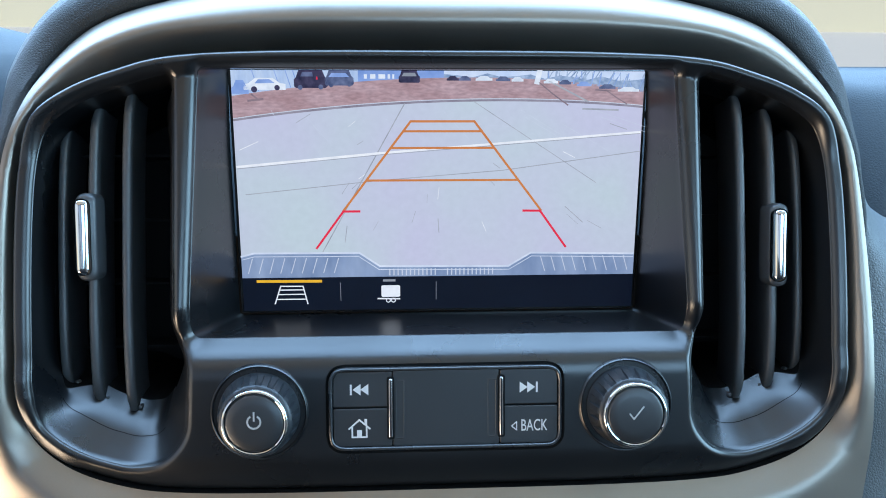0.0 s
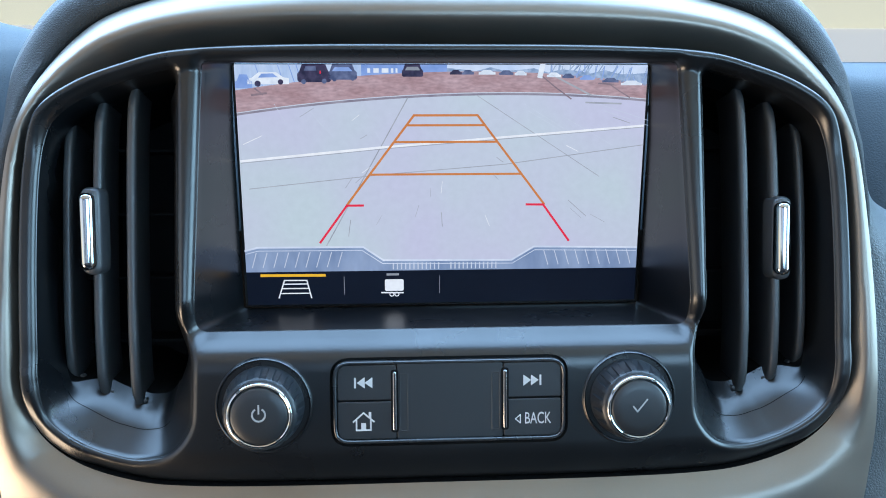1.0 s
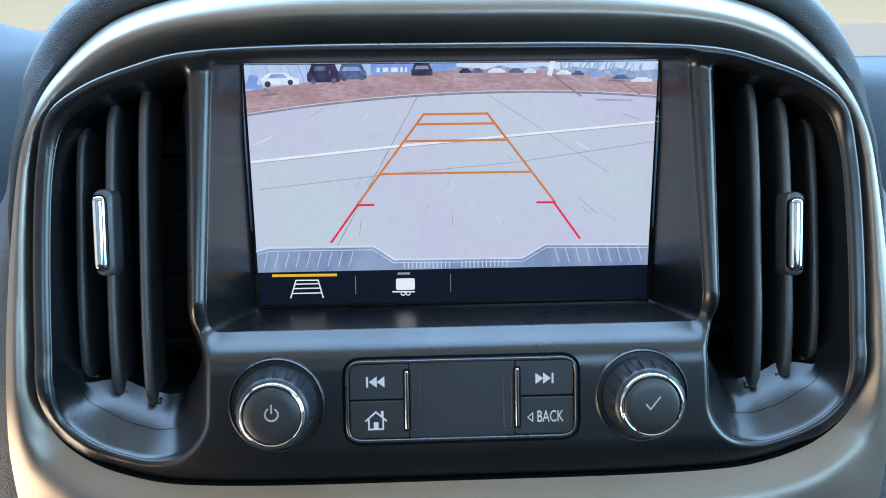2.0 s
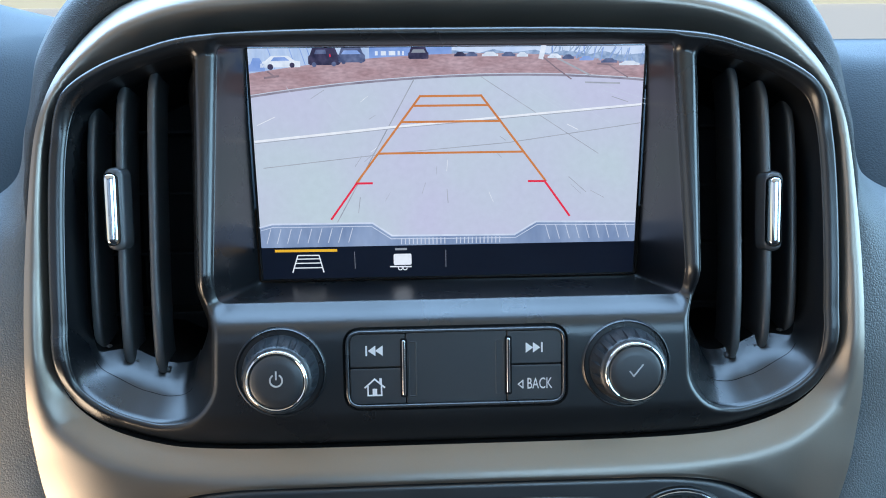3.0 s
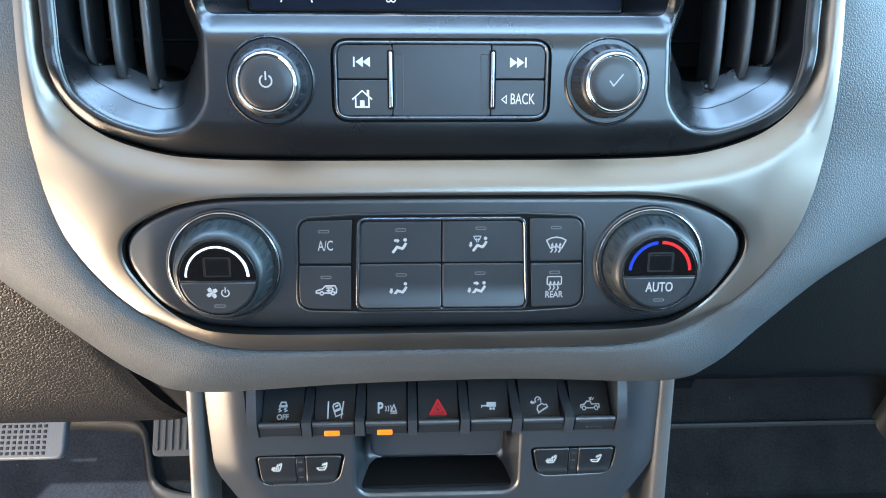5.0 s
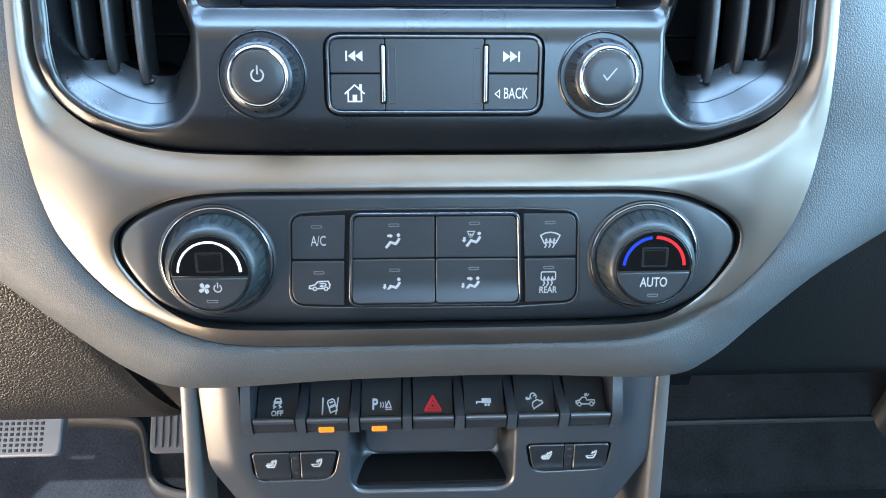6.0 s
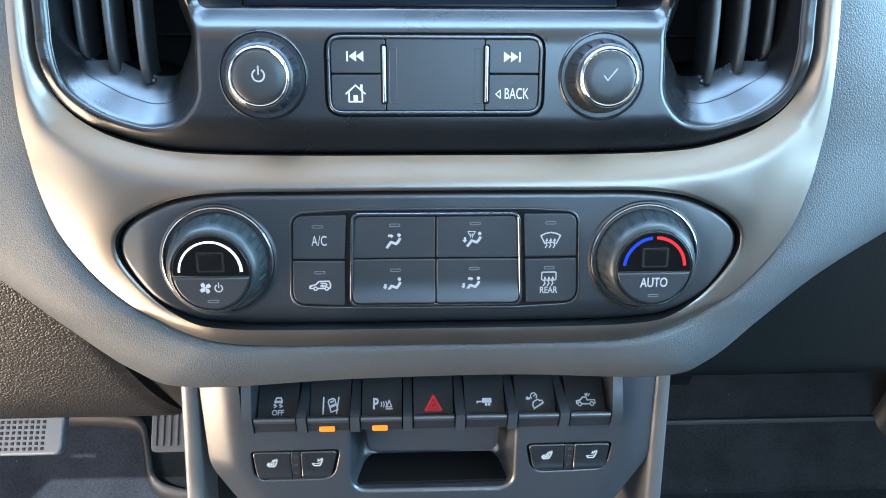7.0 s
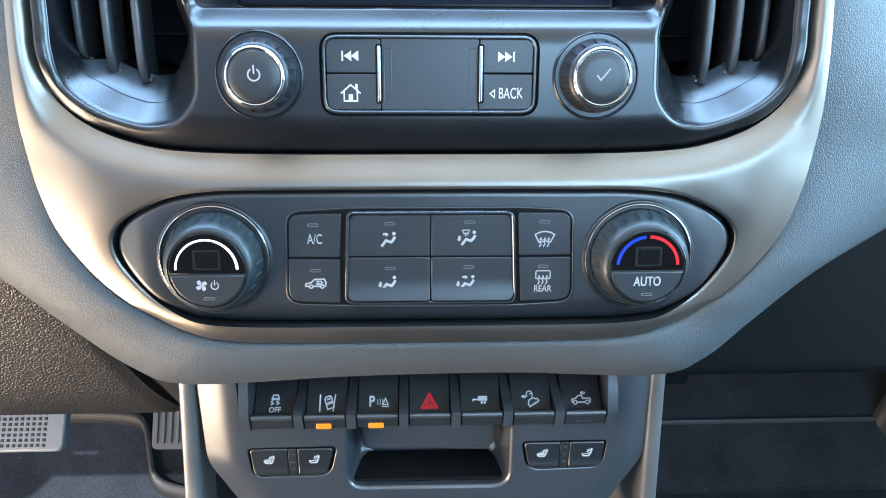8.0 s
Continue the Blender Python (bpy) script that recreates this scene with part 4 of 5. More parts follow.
def climate_height(p):
    r = np.hypot(np.abs(p[:, 0]) - 93.2, p[:, 1] + 77.6)
    x = (r - 29.5) / 1.8
    end = ease((np.abs(p[:, 0]) - 84) / 22) * np.minimum(1.8 * np.log1p(np.exp(np.minimum(x, 30))) * 0.20, 9) - 1.5 * ease((np.abs(p[:, 0]) - 108) / 18)
    d = distance(p, C_EDGE)
    return -2.4 - end - 2.4 * np.clip(1 - d / 11, 0, 1) ** 2 * ease((-88 - p[:, 1]) / 12) * ease((118 - np.abs(p[:, 0])) / 30) - roll_edge(d, 2.4)


climate = thing("climate_control_panel", FACE, "satin black oval climate control panel set into the silver bezel", "climate controls")
skin("panel", sheet(C_EDGE, [], climate_height, 1.3), PANEL, climate)
zc = climate_height(C_EDGE)
build("panel_edge", *rows_mesh([at_z(C_EDGE, zc), at_z(C_EDGE, zc - 9)]), BLACK, climate)
BED = even(rpoly([(-62.6, -98.6, 6), (-38, -99.5, 4), (38.5, -100, 4), (64.6, -98.6, 6), (63.0, -57.2, 6), (38, -56, 4), (-36, -56, 4), (-61.2, -57.4, 6)]), 160)
build("button_bed", *slab(BED, -4, -2.3, 0.2), BLACK, climate)
build("bed_rim", *ring(inset(BED, -1.0), inset(BED, 0.1), -4, -1.95, 0.45), PANEL, climate)
ZB = -1.5


def bkey(outline):
    return build("key", *slab(outline, ZB - 2.0, ZB, 0.35), BUTTON, climate)


b_ac = bkey(rpoly([(-61.2, -77.0, 0.8), (-38.9, -77.2, 0.8), (-37.9, -57.9, 0.8), (-60.4, -58.3, 4.5)]))
b_rec = bkey(rpoly([(-62.0, -97.4, 5.5), (-39.4, -98.4, 0.8), (-38.9, -78.4, 0.8), (-61.4, -78.2, 0.8)]))
b_def = bkey(rpoly([(40.1, -77.0, 0.8), (62.9, -76.8, 0.8), (62.1, -57.9, 4.5), (39.2, -57.8, 0.8)]))
b_rear = bkey(rpoly([(41.2, -98.2, 0.8), (63.7, -97.6, 5.5), (63.0, -78.0, 0.8), (40.2, -78.2, 0.8)]))
FRAME = rpoly([(-37.6, -99.2, 4), (39.6, -99.4, 4), (37.7, -56.7, 4), (-35.9, -56.6, 4)])
build("key_frame", *ring(FRAME, inset(FRAME, 1.7), -3, -0.7, 0.9), SATIN, climate, "dark chrome frame round four keys")
x0, x1, ymid = -35.4, 37.1, -77.3
b_m1 = bkey(rpoly([(-35.2, -77.0, 0.7), (0.5, -77.0, 0.7), (0.5, -58.7, 0.7), (-34.2, -58.6, 3)]))
b_m2 = bkey(rpoly([(1.2, -77.0, 0.7), (36.9, -77.2, 0.7), (36.0, -58.7, 3), (1.2, -58.7, 0.7)]))


def dished_key(outline):
    """A key whose lower part sweeps outwards."""
    c = even(outline, 90)
    def h(p):
        return ZB - roll_edge(distance(p, c), 0.35) + 2.0 * np.clip((-86.5 - p[:, 1]) / 11, 0, 1) ** 2
    ob = skin("key", sheet(c, [], h, 1.6, (0.2, 0.5, 1.0)), BUTTON, climate)
    build("key_side", *rows_mesh([at_z(c, h(c)), at_z(c, ZB - 2)]), BUTTON, ob)
    return ob


b_m3 = dished_key(rpoly([(-35.7, -97.2, 3), (0.5, -97.3, 0.7), (0.5, -77.7, 0.7), (-35.2, -77.7, 0.7)]))
b_m4 = dished_key(rpoly([(1.2, -97.3, 0.7), (37.7, -97.4, 3), (36.9, -77.9, 0.7), (1.2, -77.7, 0.7)]))
ZB += 0.02
for host, x, y in ((b_ac, -50.2, -62.8), (b_rec, -49.9, -83.3), (b_m1, -17.0, -62.4), (b_m2, 17.9, -61.9), (b_m3, -17.0, -82.6), (b_m4, 17.8, -82.2), (b_def, 50.9, -61.9), (b_rear, 51.0, -82.2)):
    mark("indicator_slot", stroke(rect(-2.2, -0.55, 2.2, 0.55, 0.5, 3), 0.3, True), GREY_PRINT, host, off(x, y, ZB))
lettering("ac_word", "A/C", 6.3, PRINT, b_ac, off(-49.6, -69.3, ZB), 0.64)
lettering("rear_word", "REAR", 4.2, PRINT, b_rear, off(51.0, -92.6, ZB), 0.80, 0.012)
HEAT = [stroke([(x - 0.5, -2.9), (x + 0.15, -1.9), (x - 0.25, -0.9), (x + 0.05, 0.3)], 0.5) + [[(x - 0.62, 0.1), (x + 0.72, 0.1), (x + 0.05, 1.4)]] for x in (-1.75, 0, 1.75)]
heat = [q for s in HEAT for q in s]
mark("rear_heater_symbol", stroke(rect(-3.2, -1.3, 3.2, 2.4, 0.7, 3), 0.5, True) + [[(x, y - 0.9) for x, y in map(tuple, q)] for q in heat], PRINT, b_rear, off(51.0, -86.6, ZB))
mark("defrost_symbol", stroke([(-4.3, 2.0), (-2.5, -1.6), (-1.2, -1.1), (0, -0.95), (1.2, -1.1), (2.5, -1.6), (4.3, 2.0), (2.3, 3.0), (0, 3.4), (-2.3, 3.0)], 0.55, True) + [[(x, y - 0.5) for x, y in map(tuple, q)] for q in heat], PRINT, b_def, off(51.2, -69.6, ZB))
mark("recirculation_symbol", stroke([(-3.0, -1.5), (-4.5, -1.4), (-4.4, -0.4), (-2.0, 0.25), (-0.5, 1.7), (3.8, 1.8), (4.5, 0.2), (4.2, -1.4), (3.6, -1.5)], 0.6) + stroke([(-1.2, -1.5), (1.9, -1.5)], 0.6)
     + stroke(circle(0.75, 12, -2.1, -1.6), 0.5, True) + stroke(circle(0.75, 12, 2.75, -1.6), 0.5, True) + stroke([(0.2, 0.85), (2.3, 0.85), (2.9, 0.2), (2.3, -0.4), (1.2, -0.4)], 0.55) + [[(-0.2, -0.4), (1.3, 0.5), (1.3, -1.2)]], PRINT, b_rec, off(-49.9, -89.0, ZB))
BENT = stroke([(-3.4, -2.9), (-1.5, -0.35), (1.0, -1.2), (2.0, 0.0), (2.7, 1.2)], 1.25)
DOT = [circle(0.85, 14, 2.4, 3.1)]


def arrow(x, y, a):
    c, s = math.cos(radians(a)), math.sin(radians(a))
    pts = [(-1.3, 0.7), (-1.3, -0.4), (0.1, -0.4), (0.1, -1.1), (1.4, 0), (0.1, 1.1), (0.1, 0.7)]
    return [[(x + px * c - py * s, y + px * s + py * c) for px, py in pts]]


HOOD = stroke([(-3.3, 4.2), (-2.6, 2.4), (-0.6, 2.4), (0.2, 4.2)], 0.4, True) + stroke([(-2.0, 1.2), (-1.9, 3.0)], 0.35) + stroke([(-1.1, 1.2), (-1.0, 3.0)], 0.35)
mark("airflow_symbol", BENT + DOT + arrow(-1.6, 2.7, 0), PRINT, b_m1, off(-17.3, -69.6, ZB) @ Matrix.Diagonal((0.9, 0.9, 1, 1)))
mark("airflow_symbol", BENT + DOT + HOOD + arrow(-4.9, 0.0, 270), PRINT, b_m2, off(17.8, -69.2, ZB) @ Matrix.Diagonal((0.9, 0.9, 1, 1)))
mark("airflow_symbol", BENT + DOT + arrow(-4.6, -0.6, 270), PRINT, b_m3, off(-17.4, -89.4, ZB + 0.3) @ Matrix.Diagonal((0.9, 0.9, 1, 1)))
mark("airflow_symbol", BENT + DOT + arrow(-1.4, 2.9, 0) + arrow(-4.9, -0.6, 270), PRINT, b_m4, off(17.4, -89.4, ZB + 0.3) @ Matrix.Diagonal((0.9, 0.9, 1, 1)))


def notches(n):
    """Short shallow notches round the middle of the grip."""
    return lambda a, j: 1 - (0.030 if (math.sin(n * a) > 0.45) and 2 <= j <= 3 else 0)


def dial(x, label):
    d = thing("climate_dial", FACE @ off(x, -77.5, -2.4), label, "dial", "dials on the climate panel")
    build("dial_ring", *revolve([(25.3, -0.6), (25.1, 0.9), (24.7, 1.5), (24.3, 1.6), (24.0, 1.3), (23.9, 0.6)], 96), PANEL, d, "satin black outer ring")
    build("chrome_ring", *revolve([(24.1, 0.2), (24.0, 1.7), (23.7, 2.3), (23.3, 2.5), (22.9, 2.2), (22.7, 1.2), (22.7, -2)], 96), STRIP, d, "thin chrome ring")
    build("dial_well", *revolve([(22.9, -1.5), (21.0, -1.6)], 96), BLACK, d)
    sh = (-0.02 if x < 0 else 0.05, -0.13)
    build("dial_grip", *revolve([(21.5, -2), (21.5, 1.2), (21.1, 2.6), (20.0, 7.2), (19.6, 9.0), (18.7, 11.4), (17.7, 12.7), (16.7, 13.1)], 264, sh, notches(22)), GRIP, d, "notched slate rubber grip", angle=30)
    cx, cy = sh[0] * 13.2, sh[1] * 13.2
    build("dial_rim", *revolve([(16.9, 12.6), (16.8, 13.4), (16.5, 13.6), (16.3, 13.3), (16.2, 12.4)], 96, sh), GLOSS, d)
    split = -1.5
    a0 = math.degrees(math.asin(split / 15.9))
    upper = arc(0, 0, 15.9, a0, 180 - a0, 40)
    lower = arc(0, 0, 15.9, 180 - a0 + 2.2, 360 + a0 - 2.2, 40)
    glass = build("dial_display", *slab(np.array(upper), 10, 13.6, 0.3), DIAL_GLASS, d, "smoked black display window", at=off(cx, cy))
    btn = build("dial_button", *slab(np.array(lower), 10, 13.7, 0.7), BUTTON, d, at=off(cx, cy))
    build("dial_screen_frame", *ring(rect(-5.6, 0.2, 5.9, 8.8, 0.8), rect(-4.6, 1.0, 4.9, 8.0, 0.5), 13.3, 13.63, 0.02), DIAL_FRAME, glass)
    build("dial_screen", *slab(rect(-4.5, 0.9, 4.8, 7.6, 0.5), 13.3, 13.66, 0.05), DIAL_LCD, glass, "dark grey display screen")
    mark("indicator_slot", stroke(rect(-2.2, -0.5, 2.2, 0.5, 0.4, 3), 0.3, True), GREY_PRINT, btn, off(0.3, -12.4, 13.72))
    return glass, btn


fan_glass, fan_btn = dial(-93.2, "black fan dial with white scale on the climate panel")
temp_glass, temp_btn = dial(93.2, "black temperature dial with blue and red scale")
mark("white_scale", stroke(arc(0, 0.2, 12.9, 2, 178, 44), 0.85) + stroke(arc(-0.35, 0.2, 12.9, 2, 70, 20), 0.8), ARC_WHITE, fan_glass, off(0, 0, 13.62), "lit white arc")
mark("blue_scale", stroke(arc(0, 0.2, 13.0, 99, 174, 24), 1.35), ARC_BLUE, temp_glass, off(0, 0, 13.62), "lit blue arc")
mark("red_scale", stroke(arc(0, 0.2, 13.0, 5, 87, 24), 1.35), ARC_RED, temp_glass, off(0, 0, 13.62), "lit red arc")
lettering("auto_word", "AUTO", 5.9, PRINT, temp_btn, off(0.3, -6.7, 13.72), 0.72, 0.015)
blades = [[(0, 0)] + [(r * math.cos(radians(a)), r * math.sin(radians(a))) for r, a in ((1.5, 74 + 90 * k), (2.5, 50 + 90 * k), (2.6, 18 + 90 * k), (1.5, 2 + 90 * k))] for k in range(4)]
mark("fan_symbol", blades, PRINT, fan_btn, off(-2.6, -6.6, 13.72))
mark("power_symbol", stroke(arc(0, 0, 1.55, 125, 415, 18), 0.45) + stroke([(0, 0.3), (0, 2.3)], 0.45), PRINT, fan_btn, off(2.9, -6.7, 13.72))

# ---------------------------------------------------------------- lower switch panel
lower = thing("lower_switch_panel", LOW, "satin black lower console panel with pocket and seat heater switches", "switch panel")
LOW_LINE = even(rpoly([(-120, 45, 1), (-120, -42, 26), (-104, -72, 20), (-90, -110, 8), (90, -110, 8), (104, -74, 20), (121.5, -42, 26), (120.5, 45, 1), (100.5, 45, 0.5), (100.5, -16.4, 2),
                  (-98.4, -16.4, 2), (-98.4, 45, 0.5)]), 420)
LOW_SIDE = rpoly([(-120, 90, 1), (-120, -42, 26), (-104, -72, 20), (-90, -140, 8), (90, -140, 8), (104, -74, 20), (121.5, -42, 26), (120.5, 90, 1)])
POCKET = even(rpoly([(-42.5, -17.2, 2), (-43.8, -57.2, 9), (45.2, -57.6, 9), (44.6, -17.2, 2)]), 150)
H_LEFT = even(rpoly([(-96.4, -29.4, 2.5), (-95.2, -48.9, 7), (-53.0, -48.6, 9), (-48.6, -28.8, 2.5)]), 90)
H_RIGHT = even(rpoly([(51.0, -27.9, 2.5), (54.6, -47.2, 9), (96.6, -46.0, 8), (98.2, -27.6, 2.5)]), 90)


def lower_height(p):
    d = distance(p, LOW_SIDE)
    z = -0.42 * 2.2 * np.log1p(np.exp(np.minimum((14 - d) / 2.2, 30)))
    return z - roll_edge(distance(p, POCKET), 2.2) - roll_edge(np.minimum(distance(p, H_LEFT), distance(p, H_RIGHT)), 0.7)


skin("panel", sheet(LOW_LINE, [POCKET, H_LEFT, H_RIGHT], lower_height, 2.2), LOWPANEL, lower)
zl = lower_height(LOW_LINE)
build("panel_edge", *rows_mesh([at_z(LOW_LINE, zl), at_z(LOW_LINE, zl - 40)]), LOWPANEL, lower)
po = POCKET
pb = po * [0.93, 1.0] + [0, 0]
pb[:, 1] = -15 + (po[:, 1] + 17.2) * 1.0
zp = lower_height(po)
pf = at_z(po, zp)
pd = at_z(pb, -27)
build("pocket", *rows_mesh([pf, pf * 0.95 + pd * 0.05 - [0, 0, 0.8], pf * 0.75 + pd * 0.25, pf * 0.2 + pd * 0.8, pd * 0.97 + pd.mean(0) * 0.03 - [0, 0, 1.5]], cap_last=True), LOWPANEL, lower, "small open storage pocket", angle=80)
# black sheet laid on the pocket floor in place of its shade
build("pocket_shade", *slab(rpoly([(-41.5, 2, 2), (42.0, 2, 2), (39.5, 26.5, 6), (-39.0, 26.5, 6)]), 0, 1.4, 0.4), POCKET_SHADE, lower, "black rubber pocket liner", at=off(0.5, -55.6, -1.5, -90))

build("pocket_hood", *slab(even(rpoly([(-36.5, -14.5, 1), (-35.5, -39.5, 6), (37.0, -40.0, 6), (38.0, -14.5, 1)]), 120), -26, -9.5, 2.5, 5), LOWPANEL, lower, "rounded housing hanging into the pocket", angle=60)


def seat_mark(kind):
    """A heated seat: the backrest steams; with kind, the cushion too."""
    seat = stroke([(-2.9, -0.7), (-2.0, -2.0), (0.9, -2.0), (1.5, -0.9), (2.3, 1.2)], 0.75) + stroke([(-2.9, -0.6), (0.5, -0.6), (0.9, 0.3)], 0.45)
    waves = [q for k in range(3) for q in stroke([(-0.2 + k * 1.1, 0.9 + 0.5 * k), (0.5 + k * 1.0, 1.3 + 0.4 * k), (0.2 + k * 1.0, 2.2 + 0.3 * k)], 0.65)]
    return seat + waves + ([q for k in range(4) for q in stroke([(-2.5 + k * 0.95, -1.2), (-2.2 + k * 0.95, -0.2), (-2.4 + k * 0.95, 0.5)], 0.6)] if kind else [])


for name, o, c0, c1, i0, i1 in (("driver", H_LEFT, -75.0, -70.2, -85.0, -60.9), ("passenger", H_RIGHT, 72.6, 77.4, 63.0, 87.6)):
    h = thing("seat_heater_switch", LOW, "pair of black seat heater keys with white symbols", "switch", "seat heater switches")
    build("switch_well", *slab(inset(o, -0.4), -6, -1.8, 0.2), BLACK, h)
    q = inset(o, 1.1)
    ys = q[:, 1]
    yb, yt = ys.min(), ys.max()
    x0, x1 = q[:, 0].min(), q[:, 0].max()
    lo0, lo1 = (1.2, 4.2) if name == "driver" else (3.4, 1.4)
    for corners, ix, kind in (([(x0, yt, 2), (x0 + lo0, yb, 6.5), (c0 - 0.4, yb, 0.5), (c0 - 0.4, yt, 0.5)], i0, 1), ([(c1 + 0.4, yt, 0.5), (c1 + 0.4, yb, 0.5), (x1 - lo1, yb, 7), (x1, yt, 2)], i1, 0)):
        c = even(rpoly(corners), 80)
        def key_height(p):
            return 0.3 - roll_edge(distance(p, c), 0.6) + 1.0 * np.clip((yb + 7.5 - p[:, 1]) / 5, 0, 1) ** 2 * np.clip((p[:, 1] - yb) / 2.2, 0, 1)
        kk = skin("key", sheet(c, [], key_height, 1.2, (0.2, 0.5, 1.0)), PANEL, h)
        build("key_side", *rows_mesh([at_z(c, key_height(c)), at_z(c, -4)]), PANEL, kk)
        mark("seat_heat_symbol", seat_mark(kind), SEAT_PRINT, kk, off(ix, -36.8 if ix < 0 else -35.6, 0.42))
    bar = build("indicator_strip", *slab(rect(c0 + 0.1, ys.min() + 0.1, c1 - 0.1, ys.max() - 0.1, 0.3), -4, 0.2, 0.3), PANEL, h)
    for k in range(3):
        mark("indicator_slot", stroke(rect(-0.9, -0.5, 0.9, 0.5, 0.2, 2), 0.2, True), GREY_PRINT, bar, off((c0 + c1) / 2, ys.mean() + 5 - 5 * k, 0.22))

# ---------------------------------------------------------------- row of toggle switches on the shelf
PITCH = 27.5
shelf = thing("switch_row", LOW, "black row of seven toggle switches under the pad", "switch row")
build("row_back", *slab(rect(-98.2, -16.2, 100.2, 46, 0.5), -60, -46, 0.3), BLACK, shelf)
build("row_floor", *slab(rect(-98.2, -16.2, 100.2, -11.0, 0.5), -50, -1.5, 0.3), BLACK, shelf)
XS = [1.3 + PITCH * (k - 3) for k in range(7)]


def prism(profile, xa, xb):
    """A bar along x with the given (y, z) outline."""
    pa = [(xa, y, z) for y, z in profile]
    pb2 = [(xb, y, z) for y, z in profile]
    n = len(profile)
    faces = [tuple(range(n)), tuple(range(2 * n - 1, n - 1, -1))] + [(i, n + i, n + (i + 1) % n, (i + 1) % n) for i in range(n)]
    return pa + pb2, faces


# profiles in the low frame's (y up, z out)
key_side = [(-15.8, -2), (-15.8, 0.6), (-14.5, 2.2), (-8.0, 3.6), (-6.8, 3.5), (-6.2, 2.9), (-6.4, 2.0), (-8.4, -0.6), (-10.9, -3.0), (-11.4, -4.2), (-1.0, -17.4), (1.5, -21.5), (4, -30), (8, -44), (-12, -44)]
rib_side = [(-17.2, -3), (-17.2, 0.5), (-15.4, 2.8), (-7.5, 4.6), (-5.4, 4.4), (-4.4, 2.6), (-4.2, -2), (-3.6, -14), (-1.2, -26), (4, -44), (-12, -44)]
end_side = [(-17.2, -3), (-17.2, 0.5), (-15.4, 2.8), (-7.5, 4.6), (-5.0, 4.4), (6, 0.5), (20, -5), (44, -9), (44, -44), (-12, -44)]
KEYTOP = off(0, -7.4, -9.6) @ pose(0, 0, 0, -52)      # tilted thumb faces
switches = []
for k, x in enumerate(XS):
    s = thing("toggle_switch", LOW, "black toggle switch with a " + ("red" if k == 3 else "white") + " symbol" + (" and lit amber lamp" if k in (1, 2) else ""), "switch", "toggle switches in the row")
    body = build("paddle", *prism(key_side, x - 10.6, x + 10.6), BUTTON, s, angle=28)
    build("thumb_lip", *slab(rect(-7.4, -7.6, 7.4, -5.4, 1.0), -3, 0.95, 0.9), BUTTON, body, at=KEYTOP @ off(x, 0, 0))
    # rounded bar in lighter plastic, added for the highlight along the ridge
    build("ridge_highlight", *prism([(-7.4 + 1.6 * math.sin(a), 2.7 + 1.6 * math.cos(a)) for a in np.linspace(0, 2 * math.pi, 17)[:-1]], x - 10.5, x + 10.5), LOWPANEL, body, angle=60)
    if k in (1, 2):
        build("amber_lamp", *slab(rect(-4.0, -1.7, 4.0, 1.7, 0.7), -1, 0.7, 0.5), AMBER, body, "lit amber lamp", at=off(x - 0.8, -13.2, 2.5) @ pose(0, 0, 0, -12))
    elif k == 6:
        build("lamp_slot", *slab(rect(-4.2, -0.7, 4.2, 0.7, 0.3), -1, 0.25, 0.2), PANEL, body, at=off(x, -12.8, 2.55) @ pose(0, 0, 0, -12))
    switches.append(body)
for k in range(8):
    x = 1.3 + PITCH * (k - 3.5)
    w = 2.4
    build("divider", *prism(end_side if k in (0, 7) else rib_side, x - w - (0.2 if k == 0 else 0), x + w + (0.4 if k == 7 else 0)), LOWPANEL, shelf, angle=28)



def on_key(k, dy=0.0):
    return KEYTOP @ off(XS[k], dy * 0.85, 0.33) @ Matrix.Diagonal((0.96, 0.80, 1, 1))


def deepen(polys, s=1.3):
    return [[(p[0], p[1] * s) for p in map(tuple, q)] for q in polys]


CAR_FRONT = stroke([(-1.9, 1.2), (-1.2, 3.0), (1.2, 3.0), (1.9, 1.2)], 0.8) + [[(-2.3, 0.2), (2.3, 0.2), (2.3, 1.5), (-2.3, 1.5)]]
SKID = stroke([(-1.6, -0.2), (-2.4, -0.9), (-0.9, -1.5), (-2.2, -2.2)], 0.6) + stroke([(1.6, -0.2), (0.6, -0.9), (2.2, -1.5), (1.0, -2.2)], 0.6)
mark("traction_symbol", deepen([[(x, y + 1.6) for x, y in map(tuple, q)] for q in CAR_FRONT + SKID], 1.25), BRIGHT_PRINT, switches[0], on_key(0))
lettering("off_word", "OFF", 4.4, BRIGHT_PRINT, switches[0], on_key(0, -4.2) @ Matrix.Diagonal((1, 1.15, 1, 1)), 0.85, 0.03)
TURNED = [[(1.4 + 0.94 * x - 0.34 * y, 0.94 * y + 0.34 * x) for x, y in q] for q in [[(-1.9, -3.0), (1.9, -3.0), (1.9, 2.4), (1.2, 3.3), (-1.2, 3.3), (-1.9, 2.4)]]]
mark("lane_symbol", deepen(stroke([(-3.8, -4.2), (-3.8, 4.0)], 0.8) + stroke([(3.6, -4.2), (4.6, 4.0)], 0.7) + stroke(TURNED[0], 0.7, True) + stroke([(0.4, -0.6), (2.4, 0.2)], 1.3) + stroke([(0.2, 1.6), (1.6, 2.1)], 0.8), 1.35), BRIGHT_PRINT, switches[1], on_key(1))
lettering("parking_word", "P", 8.6, BRIGHT_PRINT, switches[2], on_key(2) @ off(-3.6, 0.2, 0) @ Matrix.Diagonal((1, 1.2, 1, 1)), 0.75, 0.03)
